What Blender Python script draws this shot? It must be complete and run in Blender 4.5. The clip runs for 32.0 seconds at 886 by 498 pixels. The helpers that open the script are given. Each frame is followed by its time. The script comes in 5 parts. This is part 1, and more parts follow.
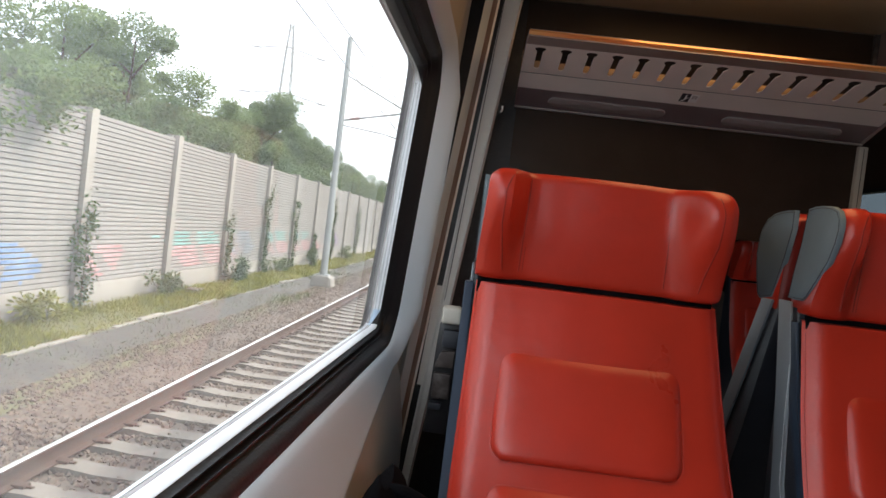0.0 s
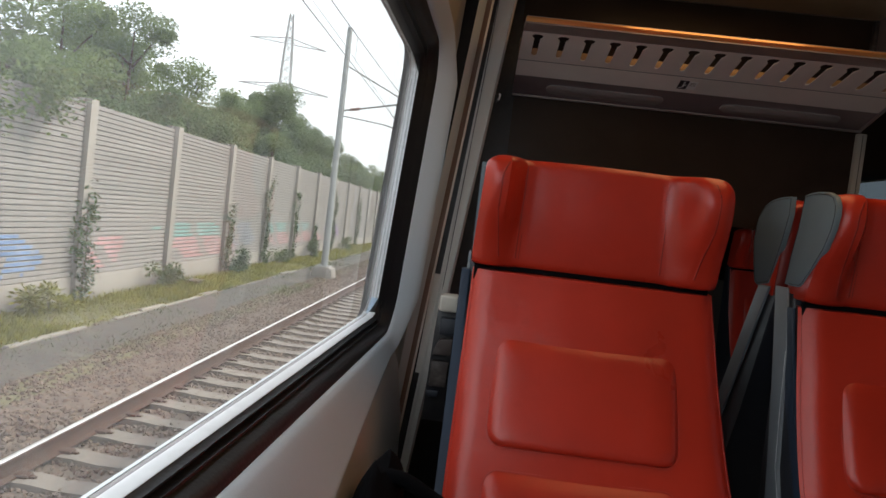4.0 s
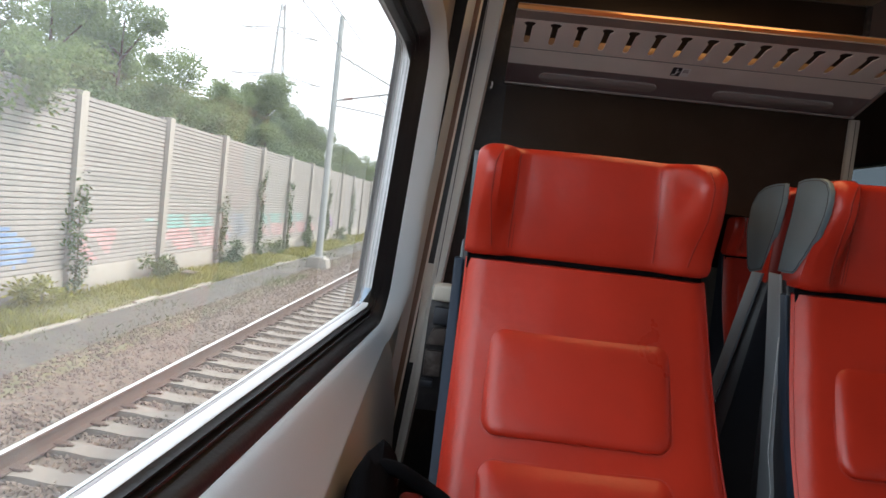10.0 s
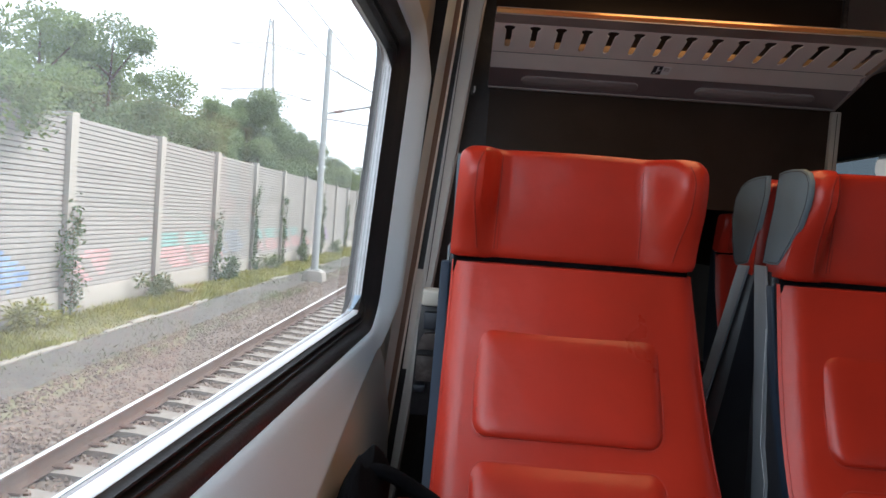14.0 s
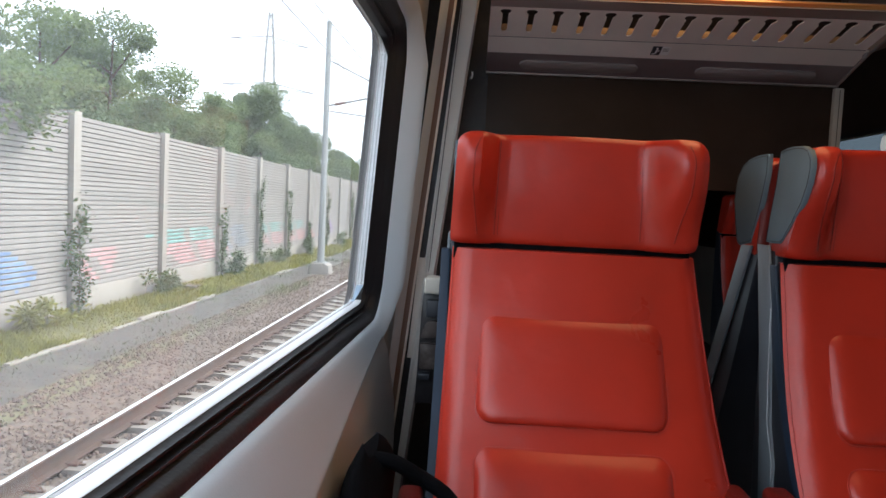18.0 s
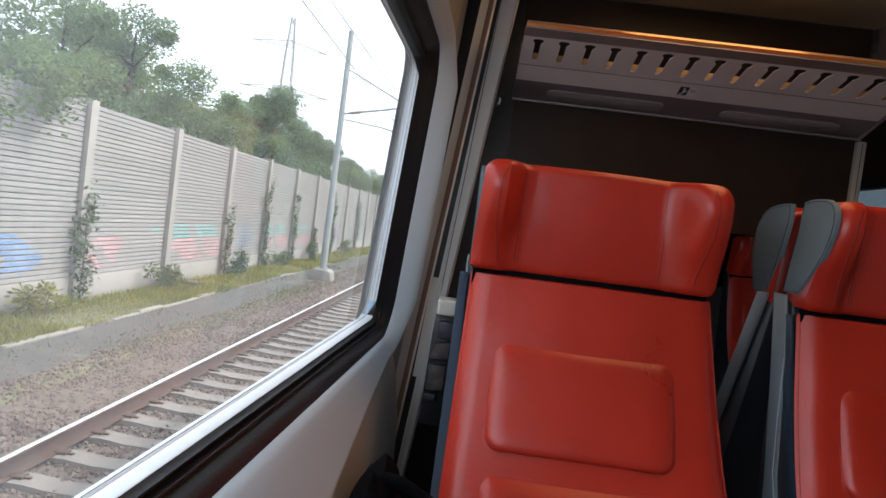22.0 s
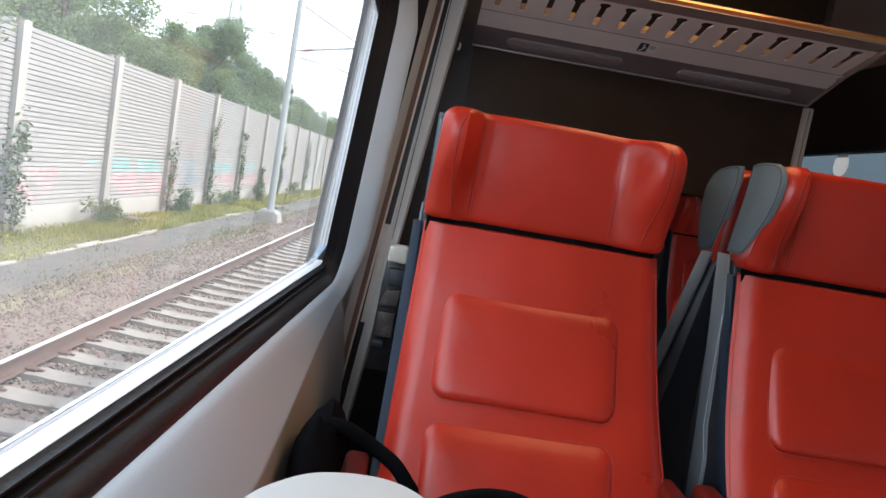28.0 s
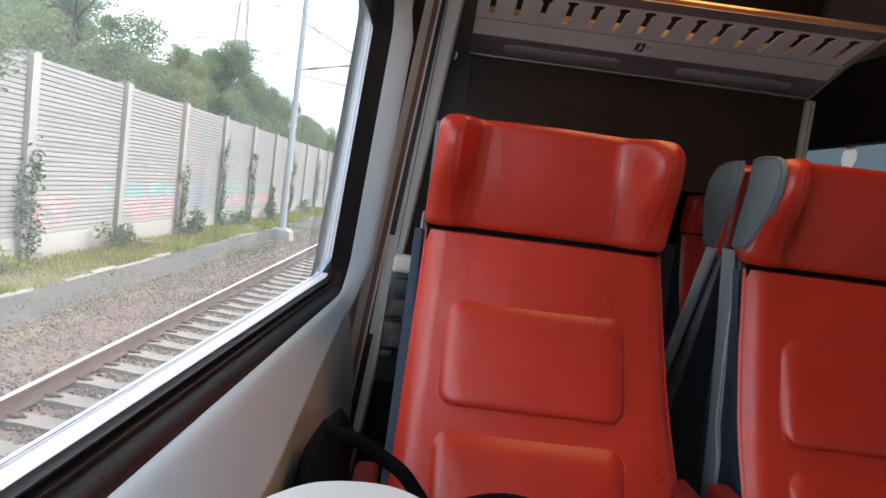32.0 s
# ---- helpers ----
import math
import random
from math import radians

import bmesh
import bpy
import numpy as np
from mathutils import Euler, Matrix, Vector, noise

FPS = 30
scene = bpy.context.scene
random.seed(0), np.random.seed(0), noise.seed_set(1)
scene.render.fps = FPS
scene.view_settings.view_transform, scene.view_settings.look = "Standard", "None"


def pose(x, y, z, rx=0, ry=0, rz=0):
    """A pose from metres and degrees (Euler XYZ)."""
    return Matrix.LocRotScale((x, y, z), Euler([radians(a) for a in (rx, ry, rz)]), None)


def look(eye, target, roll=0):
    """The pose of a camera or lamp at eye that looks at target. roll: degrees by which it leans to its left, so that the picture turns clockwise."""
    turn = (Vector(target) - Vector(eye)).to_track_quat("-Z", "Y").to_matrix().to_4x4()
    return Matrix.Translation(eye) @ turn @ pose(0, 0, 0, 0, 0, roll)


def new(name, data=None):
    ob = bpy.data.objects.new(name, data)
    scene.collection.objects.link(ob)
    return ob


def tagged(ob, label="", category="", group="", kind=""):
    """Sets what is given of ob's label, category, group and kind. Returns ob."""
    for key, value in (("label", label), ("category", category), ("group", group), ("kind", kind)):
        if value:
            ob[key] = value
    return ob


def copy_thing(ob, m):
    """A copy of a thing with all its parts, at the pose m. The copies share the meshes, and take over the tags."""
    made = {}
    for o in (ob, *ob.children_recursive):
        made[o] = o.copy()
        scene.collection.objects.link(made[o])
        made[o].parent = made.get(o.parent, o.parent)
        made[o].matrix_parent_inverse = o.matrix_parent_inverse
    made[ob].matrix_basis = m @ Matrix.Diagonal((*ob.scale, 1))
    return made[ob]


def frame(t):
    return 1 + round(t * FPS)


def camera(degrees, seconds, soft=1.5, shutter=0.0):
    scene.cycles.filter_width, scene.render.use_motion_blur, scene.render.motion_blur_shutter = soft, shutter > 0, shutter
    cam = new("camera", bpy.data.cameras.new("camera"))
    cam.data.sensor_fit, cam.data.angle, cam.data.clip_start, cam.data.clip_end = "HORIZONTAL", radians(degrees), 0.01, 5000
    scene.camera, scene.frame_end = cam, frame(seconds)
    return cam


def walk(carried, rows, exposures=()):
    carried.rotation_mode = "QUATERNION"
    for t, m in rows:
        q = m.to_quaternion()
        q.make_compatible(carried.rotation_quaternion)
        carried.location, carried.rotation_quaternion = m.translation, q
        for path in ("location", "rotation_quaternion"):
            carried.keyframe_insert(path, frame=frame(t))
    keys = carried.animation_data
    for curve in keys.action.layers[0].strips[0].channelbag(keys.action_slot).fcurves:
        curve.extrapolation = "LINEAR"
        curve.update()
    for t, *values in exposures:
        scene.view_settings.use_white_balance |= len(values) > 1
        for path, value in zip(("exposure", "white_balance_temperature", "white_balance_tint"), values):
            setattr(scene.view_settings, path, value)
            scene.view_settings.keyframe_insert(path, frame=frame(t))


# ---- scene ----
# The camera: held by the window of a railway carriage that stands on the line.
cam = camera(66.80, 32.0, soft=1.5)
PATH = [
    (0, (-0.0271, -0.0095, 1.1048), (-0.1130, 1.9877, 1.0434), 6.89),
    (0.5, (-0.0329, -0.0128, 1.1048), (-0.1127, 1.9849, 1.0512), 7.20),
    (1, (-0.0242, -0.0138, 1.1042), (-0.1166, 1.9832, 1.0462), 6.79),
    (1.5, (-0.0252, -0.0091, 1.1038), (-0.1228, 1.9871, 1.0306), 6.74),
    (2, (-0.0301, -0.0089, 1.1013), (-0.1239, 1.9878, 1.0365), 6.93),
    (2.5, (-0.0231, 0.0014, 1.1070), (-0.1113, 1.9965, 0.9990), 6.48),
    (3, (-0.0148, -0.0048, 1.0997), (-0.1049, 1.9905, 0.9979), 6.06),
    (3.5, (-0.0213, -0.0120, 1.1049), (-0.1014, 1.9848, 1.0243), 6.73),
    (4, (-0.0167, -0.0106, 1.0987), (-0.1021, 1.9856, 1.0097), 6.70),
    (4.5, (-0.0188, -0.0103, 1.1051), (-0.1029, 1.9852, 1.0007), 6.75),
    (6.5, (-0.0146, -0.0078, 1.1027), (-0.0890, 1.9880, 0.9960), 6.68),
    (7, (-0.0153, -0.0121, 1.0993), (-0.0962, 1.9841, 1.0057), 6.88),
    (7.5, (-0.0266, -0.0051, 1.1017), (-0.1071, 1.9911, 1.0091), 7.60),
    (8, (-0.0273, -0.0071, 1.1034), (-0.1009, 1.9890, 1.0037), 7.68),
    (8.5, (-0.0180, 0.0000, 1.0960), (-0.0848, 1.9959, 0.9856), 6.58),
    (9, (-0.0164, -0.0020, 1.0959), (-0.0821, 1.9939, 0.9863), 6.35),
    (9.5, (-0.0226, 0.0001, 1.0990), (-0.0875, 1.9958, 0.9855), 6.78),
    (10, (-0.0129, -0.0034, 1.0979), (-0.0788, 1.9921, 0.9804), 6.31),
    (10.5, (-0.0070, -0.0030, 1.0953), (-0.0716, 1.9925, 0.9778), 5.84),
    (11, (-0.0107, -0.0019, 1.0986), (-0.0717, 1.9937, 0.9808), 6.01),
    (11.5, (-0.0077, -0.0069, 1.0944), (-0.0698, 1.9895, 0.9924), 5.57),
    (12, (-0.0033, -0.0015, 1.0949), (-0.0497, 1.9947, 0.9808), 4.99),
    (12.5, (-0.0006, -0.0002, 1.0971), (-0.0538, 1.9957, 0.9812), 5.02),
    (13, (0.0098, -0.0056, 1.0893), (-0.0501, 1.9911, 0.9903), 4.21),
    (13.5, (0.0095, -0.0084, 1.0877), (-0.0486, 1.9887, 0.9987), 4.40),
    (15.5, (0.0172, -0.0051, 1.0904), (-0.0324, 1.9921, 0.9979), 3.45),
    (16, (0.0210, -0.0060, 1.0841), (-0.0289, 1.9914, 0.9952), 2.92),
    (16.5, (0.0454, 0.0014, 1.0696), (-0.0077, 1.9961, 0.9339), 1.29),
    (17, (0.0438, 0.0005, 1.0733), (-0.0027, 1.9953, 0.9361), 1.29),
    (17.5, (0.0380, -0.0065, 1.0769), (-0.0038, 1.9887, 0.9447), 1.71),
    (18, (0.0229, -0.0007, 1.0833), (-0.0494, 1.9943, 0.9619), 2.79),
    (18.5, (0.0047, -0.0034, 1.0897), (-0.0699, 1.9927, 0.9903), 4.35),
    (19, (0.0069, 0.0020, 1.0821), (-0.0653, 1.9975, 0.9695), 4.06),
    (19.5, (0.0033, -0.0011, 1.0863), (-0.0720, 1.9949, 0.9848), 4.49),
    (20, (0.0096, -0.0012, 1.0858), (-0.0657, 1.9944, 0.9767), 4.23),
    (20.5, (0.0101, -0.0062, 1.0901), (-0.0695, 1.9900, 0.9949), 4.42),
    (21, (-0.0067, -0.0128, 1.0982), (-0.0895, 1.9849, 1.0474), 6.16),
    (21.5, (-0.0050, -0.0122, 1.0971), (-0.0939, 1.9848, 1.0338), 6.78),
    (22, (-0.0155, -0.0076, 1.0971), (-0.0995, 1.9892, 1.0208), 7.29),
    (22.5, (-0.0190, -0.0081, 1.0995), (-0.1036, 1.9888, 1.0262), 7.59),
    (23, (-0.0209, -0.0056, 1.0953), (-0.0693, 1.9906, 0.9823), 8.25),
    (23.5, (-0.0144, -0.0040, 1.0935), (-0.0489, 1.9917, 0.9670), 7.56),
    (24, (-0.0092, -0.0062, 1.0919), (-0.0405, 1.9885, 0.9497), 7.72),
    (24.5, (-0.0119, -0.0021, 1.0989), (-0.0322, 1.9912, 0.9361), 7.84),
    (25, (-0.0170, -0.0030, 1.0965), (-0.0393, 1.9901, 0.9322), 8.35),
    (25.5, (-0.0219, 0.0049, 1.0944), (-0.0343, 1.9940, 0.8867), 9.29),
    (27.5, (-0.0215, 0.0040, 1.0962), (0.0572, 1.9907, 0.8796), 9.82),
    (28, (-0.0252, 0.0053, 1.0964), (0.0637, 1.9924, 0.8884), 9.93),
    (28.5, (-0.0255, 0.0061, 1.0951), (0.0613, 1.9933, 0.8861), 9.89),
    (29, (-0.0275, 0.0030, 1.0983), (0.0508, 1.9919, 0.9023), 10.01),
    (29.5, (-0.0294, -0.0045, 1.1043), (0.0524, 1.9870, 0.9395), 10.27),
    (30, (-0.0313, 0.0018, 1.0939), (0.0729, 1.9940, 0.9507), 9.04),
    (30.5, (-0.0060, 0.0003, 1.0932), (0.0278, 1.9924, 0.9186), 7.57),
    (31, (-0.0078, 0.0037, 1.0922), (0.0187, 1.9957, 0.9152), 7.67),
    (31.5, (-0.0090, 0.0018, 1.0922), (0.0338, 1.9946, 0.9273), 7.54),
    (32, (-0.0007, 0.0011, 1.0915), (0.0455, 1.9924, 0.9110), 7.42),
]
EXPOSURES = [
    (0, 0.94, 6600, 10),
    (1, 1.02, 6630, 10),
    (2, 0.84, 6670, 10),
    (3, 0.68, 6700, 10),
    (4, 0.36, 6750, 10),
    (4.5, 0.34, 6780, 10),
    (6.5, 0.16, 6880, 10),
    (7, 0.10, 6900, 10),
    (8, 0.32, 6800, 10),
    (8.5, 0.69, 6750, 10),
    (9, 0.94, 6700, 10),
    (10, 0.94, 6530, 10),
    (13, 0.99, 6200, 10),
    (16, 0.84, 6190, 10),
    (17, 0.79, 6190, 10),
    (18, 0.94, 6180, 10),
    (19, 0.97, 6180, 10),
    (20, 0.85, 6180, 10),
    (21, 0.94, 6180, 10),
    (22, 0.74, 6180, 10),
    (23, 0.59, 6170, 10),
    (25, 0.59, 6170, 10),
    (27.5, 1.23, 6160, 10),
    (28, 1.23, 6160, 10),
    (30, 1.13, 6160, 10),
    (32, 1.08, 6150, 10),
]
walk(cam, [(t, look(eye, target, roll)) for t, eye, target, roll in PATH], EXPOSURES)

# ---- light: hazy sun from the other side of the train, bright sky ----
SUN_ELEV, SUN_SIDE = radians(52), radians(78)
world = bpy.data.worlds.new("sky")
scene.world = world
world.use_nodes = True
wn = world.node_tree.nodes
sky = wn.new("ShaderNodeTexSky")
sky.sky_type = "NISHITA"
sky.sun_disc = False
sky.sun_elevation = SUN_ELEV
sky.sun_rotation = SUN_SIDE
sky.dust_density = 7.0
sky.air_density = 1.0
wn["Background"].inputs["Strength"].default_value = 0.18
cloud = wn.new("ShaderNodeMix")
cloud.data_type = "RGBA"
cloud.inputs["Factor"].default_value = 0.6
cloud.inputs["B"].default_value = (9.8, 10.3, 10.9, 1)
world.node_tree.links.new(sky.outputs[0], cloud.inputs["A"])
world.node_tree.links.new(cloud.outputs["Result"], wn["Background"].inputs["Color"])

sun_data = bpy.data.lights.new("sun", "SUN")
sun_data.energy, sun_data.angle, sun_data.color = 2.3, radians(4.0), (1.0, 0.95, 0.87)
sun = new("sun", sun_data)
sun_to = Vector((math.sin(SUN_SIDE) * math.cos(SUN_ELEV), math.cos(SUN_SIDE) * math.cos(SUN_ELEV), math.sin(SUN_ELEV)))
sun.matrix_world = look(sun_to * 50, (0, 0, 0))


def area_lamp(eye, target, wide, high, watts, colour=(0.74, 0.87, 1.0)):
    data = bpy.data.lights.new("window_daylight", "AREA")
    data.shape, data.size, data.size_y, data.energy, data.color = "RECTANGLE", wide, high, watts, colour
    ob = new("window_daylight", data)
    ob.matrix_world = look(eye, target)
    return ob


# daylight of the sky in the window openings: beside the seats, behind the camera and across the aisle
area_lamp((-0.268, 0.10, 1.33), (0.60, 1.40, 1.20), 0.90, 0.36, 2.6)
area_lamp((-0.24, -1.60, 1.18), (2.0, -0.9, 0.9), 1.7, 0.62, 1.5)
area_lamp((2.16, -1.2, 1.2), (0.0, -0.6, 0.9), 2.0, 0.62, 0.8)
# added fill for the seats behind; the wall there has no window
area_lamp((-0.07, 3.30, 1.10), (1.0, 3.05, 0.72), 1.3, 0.55, 2.5)

# warm lamp in the ceiling over the seats
area_lamp((0.62, 1.44, 1.885), (0.62, 1.441, 0.0), 0.55, 1.08, 2.5, (1.0, 0.62, 0.28))

# ---- materials ----
MATS = {}


def mat(name, colour, rough=0.5, metal=0.0, vary=0.08, scale=6.0, bump=0.0, bump_scale=60.0, dirt=None, dirt_amount=0.0, dirt_scale=1.5,
        coat=0.0, per_piece=0.0, spec=0.5, stretch=(1, 1, 1), island=False):
    """A procedural surface: base colour with variation at two scales, stains, relief."""
    m = bpy.data.materials.new(name)
    m.use_nodes = True
    n, l = m.node_tree.nodes, m.node_tree.links
    b = n["Principled BSDF"]
    b.inputs["Roughness"].default_value, b.inputs["Metallic"].default_value = rough, metal
    b.inputs["Specular IOR Level"].default_value = spec
    b.inputs["Coat Weight"].default_value = coat
    b.inputs["Coat Roughness"].default_value = 0.15
    geo = n.new("ShaderNodeNewGeometry") if island else None
    tc = n.new("ShaderNodeTexCoord")
    mp = n.new("ShaderNodeMapping")
    mp.inputs["Scale"].default_value = stretch
    l.new(tc.outputs["Object"], mp.inputs["Vector"])
    big = n.new("ShaderNodeTexNoise")
    big.inputs["Scale"].default_value, big.inputs["Detail"].default_value = scale, 5
    l.new(mp.outputs[0], big.inputs["Vector"])
    val = n.new("ShaderNodeMapRange")
    val.inputs[1].default_value, val.inputs[2].default_value = 0.3, 0.7
    val.inputs[3].default_value, val.inputs[4].default_value = 1 - vary, 1 + vary
    l.new(big.outputs["Fac"], val.inputs[0])
    hsv = n.new("ShaderNodeHueSaturation")
    hsv.inputs["Color"].default_value = (*colour, 1)
    out_val = val.outputs[0]
    if per_piece:
        rnd = n.new("ShaderNodeMapRange")
        rnd.inputs[3].default_value, rnd.inputs[4].default_value = 1 - per_piece, 1 + per_piece
        if island:
            l.new(geo.outputs["Random Per Island"], rnd.inputs[0])
        else:
            info = n.new("ShaderNodeObjectInfo")
            l.new(info.outputs["Random"], rnd.inputs[0])
        mul = n.new("ShaderNodeMath")
        mul.operation = "MULTIPLY"
        l.new(val.outputs[0], mul.inputs[0])
        l.new(rnd.outputs[0], mul.inputs[1])
        out_val = mul.outputs[0]
    l.new(out_val, hsv.inputs["Value"])
    col = hsv.outputs["Color"]
    if dirt:
        dn = n.new("ShaderNodeTexNoise")
        dn.inputs["Scale"].default_value, dn.inputs["Detail"].default_value = dirt_scale, 8
        dn.inputs["Roughness"].default_value = 0.65
        l.new(mp.outputs[0], dn.inputs["Vector"])
        dr = n.new("ShaderNodeMapRange")
        dr.inputs[1].default_value, dr.inputs[2].default_value = 0.48, 0.75
        dr.inputs[4].default_value = dirt_amount
        l.new(dn.outputs["Fac"], dr.inputs[0])
        mx = n.new("ShaderNodeMix")
        mx.data_type = "RGBA"
        l.new(dr.outputs[0], mx.inputs["Factor"])
        l.new(col, mx.inputs["A"])
        mx.inputs["B"].default_value = (*dirt, 1)
        col = mx.outputs["Result"]
    l.new(col, b.inputs["Base Color"])
    rr = n.new("ShaderNodeMapRange")
    rr.inputs[3].default_value, rr.inputs[4].default_value = max(0.02, rough - 0.07), min(1.0, rough + 0.09)
    l.new(big.outputs["Fac"], rr.inputs[0])
    l.new(rr.outputs[0], b.inputs["Roughness"])
    if bump:
        fine = n.new("ShaderNodeTexNoise")
        fine.inputs["Scale"].default_value, fine.inputs["Detail"].default_value = bump_scale, 4
        l.new(mp.outputs[0], fine.inputs["Vector"])
        bp = n.new("ShaderNodeBump")
        bp.inputs["Strength"].default_value, bp.inputs["Distance"].default_value = min(1.0, bump), 0.004
        l.new(fine.outputs["Fac"], bp.inputs["Height"])
        l.new(bp.outputs[0], b.inputs["Normal"])
    MATS[name] = m
    return m


RED = mat("red_leather", (0.47, 0.030, 0.014), 0.29, vary=0.14, scale=5, bump=0.10, bump_scale=700, spec=0.48, coat=0.08)
# soft folds under the grain of the leather
_n, _l = RED.node_tree.nodes, RED.node_tree.links
_fold, _soft = _n.new("ShaderNodeTexNoise"), _n.new("ShaderNodeBump")
_fold.inputs["Scale"].default_value, _fold.inputs["Detail"].default_value = 11.0, 3
_soft.inputs["Strength"].default_value, _soft.inputs["Distance"].default_value = 0.35, 0.010
_l.new(_n["Mapping"].outputs[0], _fold.inputs["Vector"])
_l.new(_fold.outputs["Fac"], _soft.inputs["Height"])
_l.new(_soft.outputs[0], _n["Bump"].inputs["Normal"])
SEAM = mat("seam_crease", (0.20, 0.013, 0.009), 0.5, vary=0.1, scale=30)
STITCH = mat("stitching", (0.48, 0.06, 0.045), 0.6, vary=0.1, scale=80)
# red leather darkened for the shade on armrests and headrest backs
SHADED_RED = mat("shaded_red_leather", (0.17, 0.014, 0.010), 0.36, vary=0.2, scale=7, bump=0.15, bump_scale=600, spec=0.4)
GREYCLOTH = mat("grey_cloth", (0.160, 0.212, 0.245), 0.75, vary=0.1, scale=9, bump=0.5, bump_scale=500)
GREYBAR = mat("grey_plastic", (0.20, 0.225, 0.25), 0.42, vary=0.06, scale=8, bump=0.15, bump_scale=300)
SHELL = mat("dark_shell", (0.018, 0.020, 0.027), 0.45, vary=0.15, scale=8, bump=0.2, bump_scale=250)
SHELLBLUE = mat("blue_grey_edge", (0.020, 0.034, 0.060), 0.5, spec=0.35, vary=0.1, scale=8)
SILVER = mat("silver_line", (0.62, 0.64, 0.66), 0.35, metal=0.6, vary=0.05)
LINING = mat("pale_grey_lining", (0.58, 0.645, 0.70), 0.42, vary=0.03, scale=3, bump=0.08, bump_scale=260, dirt=(0.42, 0.40, 0.39), dirt_amount=0.18)
PALESTRIP = mat("pale_beige_strip", (0.70, 0.67, 0.63), 0.4, vary=0.04, scale=3, bump=0.08, bump_scale=260, dirt=(0.5, 0.46, 0.42), dirt_amount=0.3)
BEIGE = mat("beige_panel", (0.46, 0.42, 0.37), 0.5, vary=0.04, scale=3, bump=0.08, bump_scale=260)
BROWN = mat("brown_trim", (0.15, 0.080, 0.054), 0.32, spec=0.3, vary=0.08, scale=5)
CORNERBLUE = mat("pale_blue_corner", (0.42, 0.56, 0.72), 0.25, vary=0.12, scale=30)
SPACER = mat("spacer_bar", (0.70, 0.72, 0.74), 0.4, metal=0.3, vary=0.35, scale=300)
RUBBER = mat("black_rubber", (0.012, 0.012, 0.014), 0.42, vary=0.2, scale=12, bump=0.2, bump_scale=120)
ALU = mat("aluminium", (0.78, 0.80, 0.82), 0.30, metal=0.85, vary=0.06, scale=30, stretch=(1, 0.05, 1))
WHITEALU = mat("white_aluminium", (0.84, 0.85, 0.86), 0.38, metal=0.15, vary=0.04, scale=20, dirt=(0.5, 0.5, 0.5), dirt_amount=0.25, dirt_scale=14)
RACK = mat("rack_grey_metal", (0.76, 0.70, 0.65), 0.5, metal=0.0, vary=0.06, scale=7, bump=0.06, bump_scale=300)
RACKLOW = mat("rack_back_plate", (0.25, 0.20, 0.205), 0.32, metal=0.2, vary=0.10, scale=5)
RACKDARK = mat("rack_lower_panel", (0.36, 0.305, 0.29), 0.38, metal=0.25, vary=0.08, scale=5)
COPPER = mat("copper_trim", (0.80, 0.42, 0.16), 0.28, metal=0.7, vary=0.08, scale=10, stretch=(0.1, 1, 1))
COPPER_DULL = mat("tan_paint", (0.42, 0.275, 0.165), 0.5, vary=0.08, scale=8)
GRIP = mat("grip_grey", (0.30, 0.265, 0.26), 0.35, vary=0.06, scale=6)
DARKPANEL = mat("dark_panel", (0.034, 0.020, 0.013), 0.34, vary=0.3, scale=2.2, dirt=(0.070, 0.046, 0.034), dirt_amount=0.6, spec=0.2)
BLACKTRIM = mat("black_trim", (0.015, 0.013, 0.015), 0.4, vary=0.2, scale=6, dirt=(0.09, 0.085, 0.08), dirt_amount=0.25, dirt_scale=30)
CARPET = mat("carpet", (0.06, 0.055, 0.06), 0.95, vary=0.3, scale=40, bump=0.8, bump_scale=300)
# base colour raised and warmed for lamplight that the ceiling lamp can't throw upwards
BAYCEIL = mat("lamplit_ceiling_panel", (0.66, 0.52, 0.38), 0.5, vary=0.06, scale=2)
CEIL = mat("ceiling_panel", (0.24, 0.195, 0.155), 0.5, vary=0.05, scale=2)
HINGE = mat("worn_dark_metal", (0.055, 0.042, 0.038), 0.5, spec=0.2, metal=0.0, vary=0.2, scale=20, dirt=(0.2, 0.18, 0.17), dirt_amount=0.4, dirt_scale=40)
CREAM = mat("cream_plastic", (0.46, 0.42, 0.36), 0.45, vary=0.06, scale=9)
TABLE = mat("table_top", (0.54, 0.54, 0.52), 0.35, vary=0.03, scale=7, bump=0.05, bump_scale=300)
TABLEEDGE = mat("table_edge", (0.34, 0.24, 0.15), 0.4, vary=0.1, scale=12)
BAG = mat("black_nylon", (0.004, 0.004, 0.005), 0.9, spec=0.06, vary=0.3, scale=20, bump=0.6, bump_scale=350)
SIGNBLACK = mat("sign_black", (0.02, 0.02, 0.025), 0.4, vary=0.05)
SIGNWHITE = mat("sign_white", (0.78, 0.78, 0.78), 0.4, vary=0.03)
SIGNGREY = mat("sign_grey", (0.78, 0.78, 0.77), 0.4, vary=0.04)
BODY = mat("carriage_paint", (0.55, 0.55, 0.52), 0.35, vary=0.05, scale=2, dirt=(0.3, 0.27, 0.22), dirt_amount=0.4)
CONCRETE = mat("pale_concrete", (0.285, 0.262, 0.235), 0.85, vary=0.10, scale=3, bump=0.5, bump_scale=60, dirt=(0.27, 0.26, 0.22), dirt_amount=0.6, dirt_scale=1.2, per_piece=0.05)
SLAT = mat("barrier_slat", (0.264, 0.246, 0.231), 0.8, vary=0.10, scale=2.5, bump=0.4, bump_scale=50, dirt=(0.22, 0.21, 0.20), dirt_amount=0.55, dirt_scale=1.3, per_piece=0.07)
